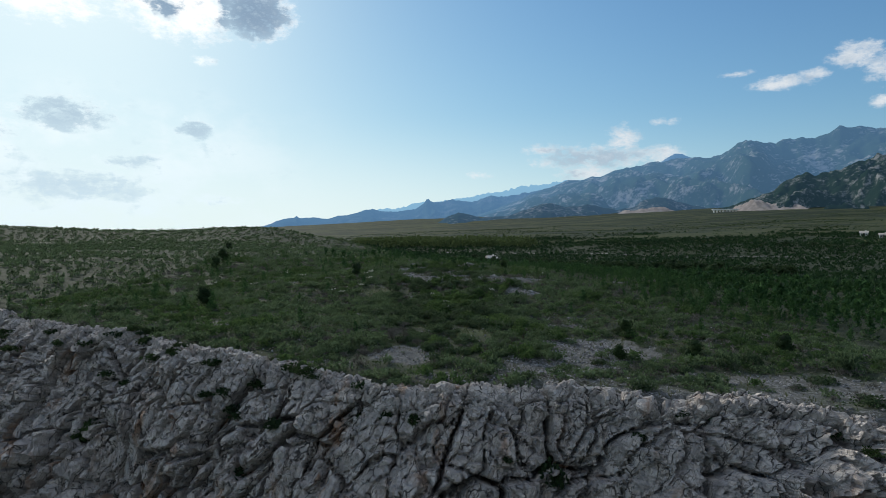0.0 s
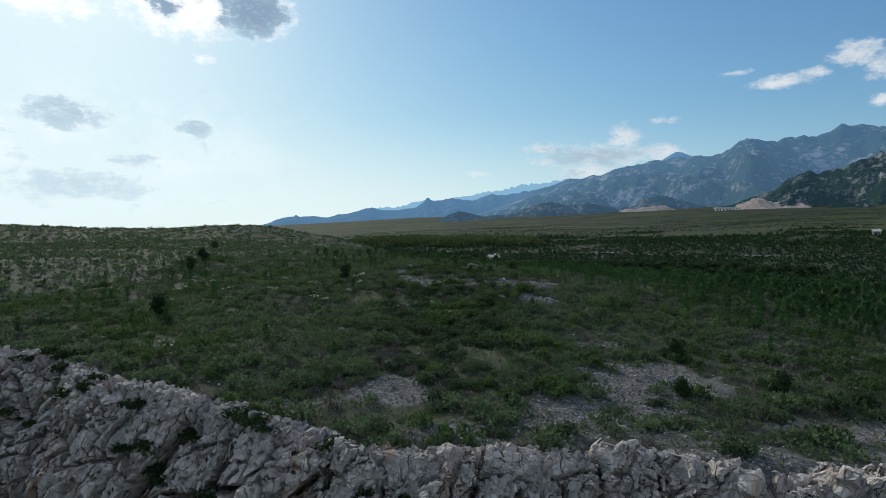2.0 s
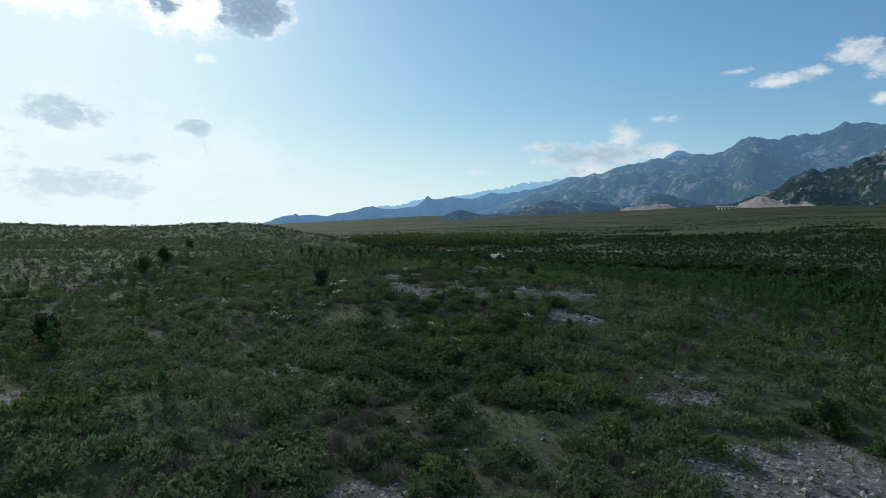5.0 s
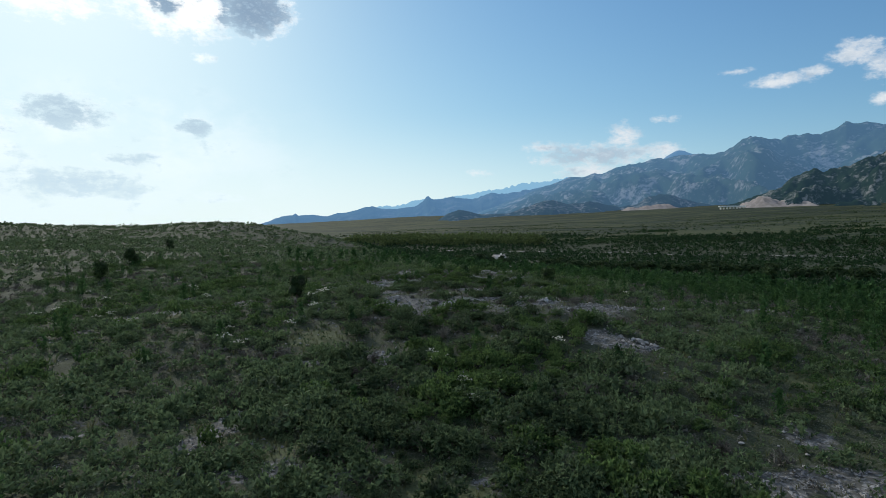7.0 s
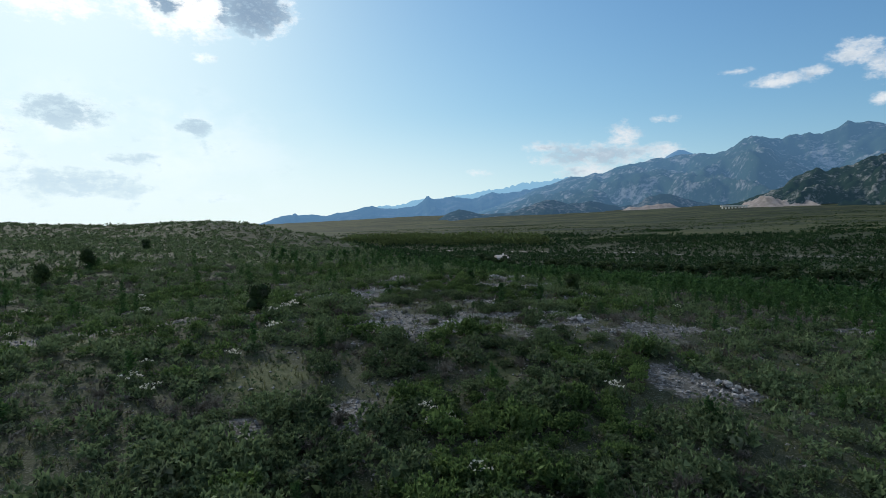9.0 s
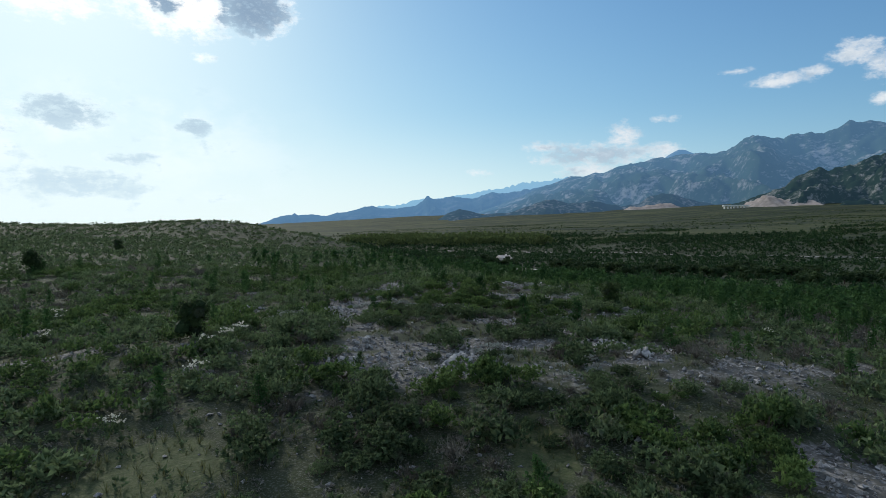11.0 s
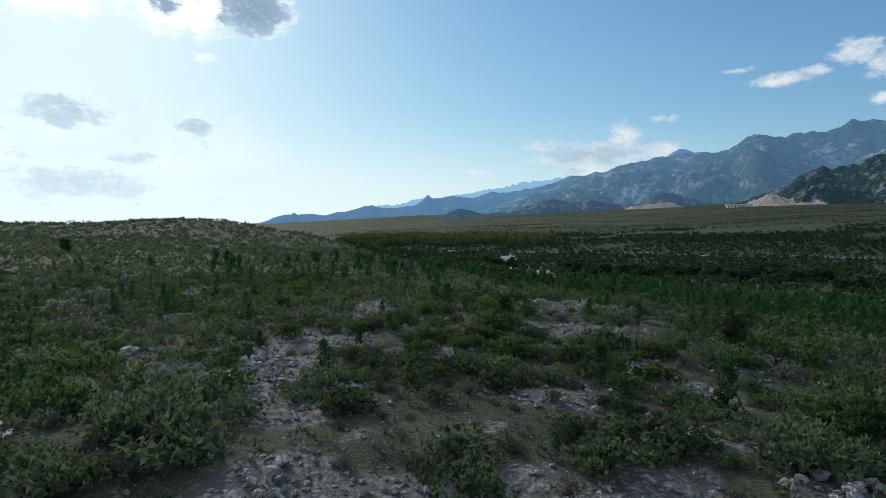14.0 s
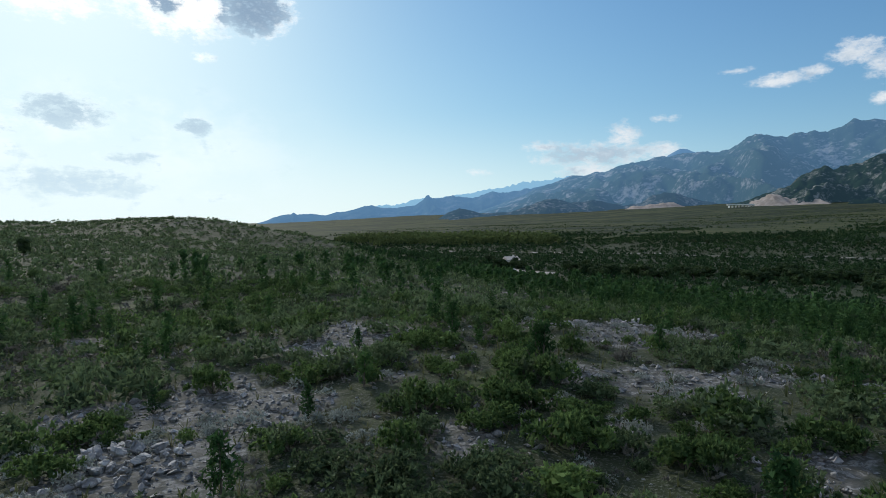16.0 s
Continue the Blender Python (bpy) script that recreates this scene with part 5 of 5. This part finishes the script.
# ---- white-flowering and silver plants ----
FLOWERS = [(-1.0, 65.2), (-1.2, 66.1), (-0.5, 65.7), (0.5, 60.0), (-10.2, 72.5), (-13.0, 69.3), (-19.6, 83.9), (-10.1, 81.1), (5.5, 67.6), (-34.7, 92.7), (-24.1, 91.6), (-10.6, 80.1), (-9.4, 76.7), (-25.2, 77.8),
           (-24.5, 92.4), (-20.3, 84.9), (-32.4, 84.6), (-13.4, 71.4), (-11.7, 68.2), (0.2, 61.8), (-10.0, 82.4), (-30.6, 88.5), (-25.1, 79.4), (-27.4, 69.5), (14.0, 83.2), (-32.6, 82.2), (-43.9, 117.6)]


def flower_parts(seed):
    rng = np.random.default_rng(seed)
    n = 6
    a, r = rng.uniform(0, 6.28, n), np.sqrt(rng.uniform(0, 1, n)) * 0.75
    top = np.stack([np.cos(a) * r, np.sin(a) * r, rng.uniform(0.75, 1.05, n)], 1)
    wood = joined([tube([(0, 0, -0.05), t * np.array([0.5, 0.5, 0.6]), t], (0.02, 0.014, 0.008), 4) for t in top])
    pts = np.concatenate([t + rng.normal(size=(10, 3)) * np.array([0.12, 0.12, 0.04]) for t in top])
    nn = rng.normal(size=pts.shape) * 0.5 + np.array([0, 0, 1.0])
    bloom = leaves(pts, nn / np.linalg.norm(nn, axis=1, keepdims=True), 0.075, rng, 0.9)
    return [("stem", mesh_np("stem", *wood, mat=M_MASTIC)), ("foliage", mesh_np("foliage", *cushion(seed + 5, 7, 50, 6, 0.15, 0.85), mat=M_JUNIPER)), ("blossom", mesh_np("blossom", *bloom, mat=M_PETAL))]


frng = np.random.default_rng(71)
rows = []
for i, (x, y) in enumerate(FLOWERS):
    k = frng.uniform(0.34, 0.6)
    rows.append((x, y, float(surface(x, y)) + 0.18, frng.uniform(0, 6.28), k, 1.15))
plant("flowering_shrub", [flower_parts(900 + i) for i in range(4)], rows, "green shrub with clusters of white blossom", "shrub", "flowering shrubs")


def silver_places(rng):
    spots = [(-8.3, 88.4, 1.4, 18), (-6.3, 92.9, 1.2, 14), (-5.1, 96.2, 1.0, 8), (-2.6, 77.4, 1.2, 8), (1.1, 79.6, 1.0, 7), (4.0, 77.2, 1.2, 8), (-10.0, 91.3, 1.3, 24), (8.5, 98.0, 2.0, 12), (-0.1, 91.8, 1.6, 12), (3.8, 94.0, 2.2, 14), (-3.7, 93.5, 1.5, 12), (6.8, 103.5, 2.2, 12)]
    out = []
    for x, y, r, n in spots:
        for i in range(n):
            px, py = x + rng.normal(0, r * 0.7), y + rng.normal(0, r * 0.7)
            out.append((px, py, float(surface(px, py)) - 0.02, rng.uniform(0, 6.28), rng.uniform(0.22, 0.45), rng.uniform(0.7, 1.1)))
    return out


plant("silver_tuft", [[("stem", mesh_np("stem", *stems(80 + i, 4, 0.4, 0.35), mat=M_BARK)), ("foliage", mesh_np("foliage", *cushion(935 + i, 8, 60, 5, 0.14, 0.6, 0), mat=M_SAGE))] for i in range(4)],
      silver_places(frng), "silvery grey-green tuft of immortelle on gravel", "plant", "silver plants")

# ---- a few taller dark junipers on the plateau ----
upright = [[("trunk", mesh_np("trunk", *tube([(0, 0, -0.05), (0.02, 0, 0.3), (0, 0.02, 0.6)], (0.05, 0.04, 0.02)), mat=M_BARK)), ("crown", mesh_np("crown", *crown(950 + i, 620, 0.055, 14, 0.32, 0.5), mat=M_TREE))] for i in range(3)]
tall = []
for x, y, h in ((-12.2, 82.6, 1.9), (-25.5, 63.0, 2.2), (-44.0, 118.0, 2.6), (15.5, 50.0, 1.6), (-40.0, 104.0, 2.2), (12.2, 41.0, 1.3), (17.6, 41.5, 1.5), (24.5, 42.5, 1.6), (-58.0, 160.0, 2.5), (9.5, 92.5, 1.7)):
    tall.append((x, y, float(surface(x, y)) - 0.1, x, h, 1.0))
plant("upright_juniper", upright, tall, "tall dark green juniper bush standing above the scrub", "shrub", "tall junipers")

# ---- valley: trees, forest, road, houses ----


def tree_parts(seed, mat):
    wood = [tube([(0, 0, -0.03), (0.01, 0.01, 0.2), (0.0, 0.02, 0.5)], (0.035, 0.028, 0.015), 6)]
    rng = np.random.default_rng(seed)
    for i in range(4):
        a = rng.uniform(0, 6.28)
        wood.append(tube([(0, 0, 0.22), (math.cos(a) * 0.14, math.sin(a) * 0.14, 0.42), (math.cos(a) * 0.26, math.sin(a) * 0.26, 0.6)], (0.016, 0.011, 0.005), 4))
    return [("trunk", mesh_np("trunk", *joined(wood), mat=M_BARK)), ("crown", mesh_np("crown", *crown(seed, 240, 0.08), mat=mat))]


def valley_trees():
    rng = np.random.default_rng(81)
    rows = []
    while len(rows) < 130:
        t = rng.uniform(0, 1)
        if rng.uniform(0, 1) < 0.7:
            x, y = 12 + 110 * t + rng.normal(0, 5), 322 - 120 * t ** 0.7 + rng.normal(0, 10)
        else:
            x, y = rng.uniform(120, 330), 0
            y = (29.6 + rng.normal(0, 0.5) - 0.058 * x) / 0.0588
        if abs(y - float(road_y(x))) < 6 or ((x - 28) / 11) ** 2 + ((y - 274) / 12) ** 2 < 1 or (abs(x - 27) < 5 and 222 < y < 278):
            continue
        rows.append((x, y, float(surface(x, y)), rng.uniform(0, 6.28), rng.uniform(3.0, 5.2) * (0.7 if x > 120 else 1.0), rng.uniform(0.7, 0.95)))
    plant("valley_tree", [tree_parts(960 + i, M_TREE) for i in range(5)], rows, "dark rounded oak tree on the valley floor", "tree", "valley trees")


def forest():
    """Pine plantation on the far side of the valley."""
    rng = np.random.default_rng(91)
    n = 1600
    t, d = rng.uniform(0, 1, n), rng.uniform(0, 1, n)
    x, y = -92 + 162 * t, 560 - 135 * t + d * (95 - 30 * t) + 5 * np.sin(t * 19)
    r = np.stack([x, y, surface(x, y) - 0.2, rng.uniform(0, 6.28, n), rng.uniform(3.6, 6.4, n), rng.uniform(0.9, 1.1, n)], 1)
    low = []
    for i in range(4):
        q = np.random.default_rng(970 + i)
        m = 20
        z = q.uniform(0.25, 1.0, m)
        a = q.uniform(0, 6.28, m)
        k = 0.30 * (1.12 - z) * q.uniform(0.6, 1.1, m)
        p = np.stack([np.cos(a) * k, np.sin(a) * k, z], 1)
        nn = np.stack([np.cos(a), np.sin(a), np.full(m, 0.7)], 1) + q.normal(size=(m, 3)) * 0.3
        low.append(joined([leaves(p, nn / np.linalg.norm(nn, axis=1, keepdims=True), 0.15, q, 0.7), tube([(0, 0, 0), (0, 0, 0.7)], (0.02, 0.008), 3)]))
    v, q, t = joined([spread(low[i], r[i::4]) for i in range(4)])
    tagged(new("pine_plantation", mesh_np("pine_plantation", v, q, t, M_PLANTATION)), "dense dark pine plantation beyond the valley road", "forest", kind="stuff")


def road():
    x = np.linspace(-70, 330, 200)
    y = road_y(x)
    c, s = 0.712, 0.702                                    # across the road
    rowset = []
    for off, up in ((-2.4, 0.05), (-2.2, 0.30), (2.2, 0.30), (2.4, 0.05)):
        px, py = x + off * s, y + off * c
        rowset.append(np.stack([px, py, terrain(x, y) + up - 0.02], 1))
    v = np.stack(rowset, 0).reshape(-1, 3)
    tagged(new("valley_road", mesh_np("valley_road", v, quads=grid_faces(4, len(x)), mat=M_ROAD)), "pale gravel road along the valley", "road", kind="structure")
    # low pale wall along the road, broken by gaps
    rng = np.random.default_rng(101)
    at = -60.0
    wall = tagged(new("roadside_wall"), "low pale stone wall beside the valley road", "wall")
    me = finish(box(0, 0, 0.1, 1, 0.5, 0.7, 0.06), "wall_block", M_ROAD)
    while at < 300:
        n = rng.uniform(3, 10)
        if rng.uniform(0, 1) < (0.85 if 70 < at < 200 else 0.45):
            px = at + n * 0.35
            py = float(road_y(px)) - 3.2
            ob = part("wall_block", me, wall)
            ob.matrix_basis = Matrix.LocRotScale((px, py, float(terrain(px, py)) + 0.05), Euler((0, 0, radians(-44.6))), (n, 1, rng.uniform(0.8, 1.1)))
        at += n * 0.75


def house(x, y, turn, w, d, h, label):
    """A small pale house: four walls with window openings' panes, door, and a tiled gable roof."""
    z = float(surface(x, y))
    ob = tagged(new("house"), label, "house")
    ob.matrix_basis = pose(x, y, z - 0.1, 0, 0, turn)
    part("wall", finish(box(0, 0, h / 2, w, d, h, 0.04), "wall", M_WALL), ob)
    bm = bmesh.new()
    o, r = 0.35, d * 0.28
    ring = [bm.verts.new(p) for p in ((-w / 2 - o, -d / 2 - o, h), (w / 2 + o, -d / 2 - o, h), (w / 2 + o, d / 2 + o, h), (-w / 2 - o, d / 2 + o, h), (-w / 2 - o, 0, h + r), (w / 2 + o, 0, h + r))]
    for f in ((0, 1, 5, 4), (2, 3, 4, 5), (1, 2, 5), (3, 0, 4), (3, 2, 1, 0)):
        bm.faces.new([ring[i] for i in f])
    roof = part("roof", finish(bm, "roof", M_ROOF), ob)
    part("chimney", finish(box(w * 0.25, d * 0.1, h + r, 0.6, 0.6, 1.2, 0.03), "chimney", M_WALL), roof)
    for i in (-1, 1):
        win = part("window", finish(box(i * w * 0.28, -d / 2 - 0.02, h * 0.55, 1.0, 0.10, 1.1, 0.02), "window", M_WALL), ob)
        part("pane", finish(box(i * w * 0.28, -d / 2 - 0.06, h * 0.55, 0.8, 0.06, 0.9, 0.01), "pane", M_GLASS), win)
    part("door", finish(box(0, -d / 2 - 0.03, 1.05, 0.95, 0.08, 2.1, 0.02), "door", M_BARK), ob)


def parked_car(x, y, turn):
    z = float(surface(x, y)) + 0.05
    car = tagged(new("parked_car"), "small dark car parked at the gravel clearing", "car")
    car.matrix_basis = pose(x, y, z, 0, 0, turn)
    bm = box(0, 0, 0.62, 4.0, 1.65, 0.62, 0.16)
    part("body", finish(bm, "body", M_GLASS), car)
    bm = box(-0.2, 0, 1.14, 2.2, 1.45, 0.52, 0.2)
    part("cabin", finish(bm, "cabin", M_PAINT), car)
    for sx in (-1.25, 1.25):
        for sy in (-0.78, 0.78):
            bm = bmesh.new()
            bmesh.ops.create_cone(bm, cap_ends=True, segments=14, radius1=0.32, radius2=0.32, depth=0.2, matrix=pose(sx, sy, 0.32, 90))
            part("wheel", finish(bm, "wheel", M_RUBBER), car)


def clearing():
    n, k = 36, 8
    a = np.linspace(0, 2 * np.pi, n, endpoint=False)
    vs, rng = [], np.random.default_rng(111)
    edge = 1 + 0.12 * np.sin(a * 3 + 1) + 0.08 * np.sin(a * 7)
    for j in range(k + 1):
        r = j / k
        x, y = 28 + np.cos(a) * 8 * r * edge, 276 + np.sin(a) * 10 * r * edge
        vs.append(np.stack([x, y, terrain(x, y) + (0.35 if j < k else -0.2)], 1))
    v = np.concatenate(vs)
    i = np.arange(n)
    q = np.concatenate([np.stack([j * n + i, j * n + (i + 1) % n, (j + 1) * n + (i + 1) % n, (j + 1) * n + i], 1) for j in range(k)])
    tagged(new("gravel_clearing", mesh_np("gravel_clearing", v, quads=q[n:], tris=np.stack([np.full(n, 0), n + i, n + (i + 1) % n], 1), mat=M_ROAD, flat=False)), "pale gravel clearing among dark trees", "clearing", kind="structure")


def viaduct():
    z = 96.5
    ob = tagged(new("viaduct"), "pale concrete viaduct on short piers at the mountain foot", "bridge")
    ob.matrix_basis = pose(739, 1550, z, 0, 0, -6)
    part("deck", finish(box(0, 0, 0, 64, 11, 1.9, 0.1), "deck", M_CONCRETE), ob)
    rail = finish(box(0, 0, 0, 64, 0.3, 1.2, 0.03), "parapet", M_CONCRETE)
    for sy in (-5.3, 5.3):
        part("parapet", rail, ob).location = (0, sy, 1.5)
    pier = finish(box(0, 0, -5.8, 1.6, 8, 11.0, 0.15), "pier", M_CONCRETE)
    for i in range(8):
        part("pier", pier, ob).location = (-28 + i * 8.0, 0, 0)


def earth_bank(name, x0, y0, x1, y1, high, deep, seed, label):
    """A cut slope of bare earth along the mountain foot."""
    u, t = np.linspace(0, 1, 60), np.linspace(0, 1, 14)
    U, T = (a.ravel() for a in np.meshgrid(u, t, indexing="ij"))
    top = high * np.minimum(1, 2.2 * np.sin(np.pi * U)) * (0.75 + 1.0 * fbm(U * 6, U * 0 + seed, seed=seed))
    x, y = x0 + (x1 - x0) * U, y0 + (y1 - y0) * U + deep * T
    z = terrain(x, y) - 1.0 + top * smooth(T * 1.1) + 1.6 * fbm(x / 9, y / 9, z=T * 3, octaves=4, seed=seed + 2)
    tagged(new(name, mesh_np(name, np.stack([x, y, z], 1), quads=grid_faces(60, 14), mat=M_EARTH, flat=False)), label, "embankment", kind="structure")


valley_trees()
forest()
road()
clearing()
parked_car(21.5, 272, 70)
# houses placed and shrunk to fit the camera's view
house(25.5, 312, 20, 5, 4.5, 2.6, "small white house behind the valley trees")
house(257, 361, -35, 4.2, 3.6, 2.4, "small white house among trees above the valley road")
house(252.5, 339, -35, 4.0, 3.0, 2.2, "low pale house among trees above the valley road")
viaduct()
earth_bank("earth_bank_east", 772, 1540, 900, 1420, 24, 60, 301, "pale bare earth bank beside the viaduct")
earth_bank("earth_bank_west", 600, 2000, 800, 1990, 13, 60, 303, "pale bare earth cutting below the foothill")
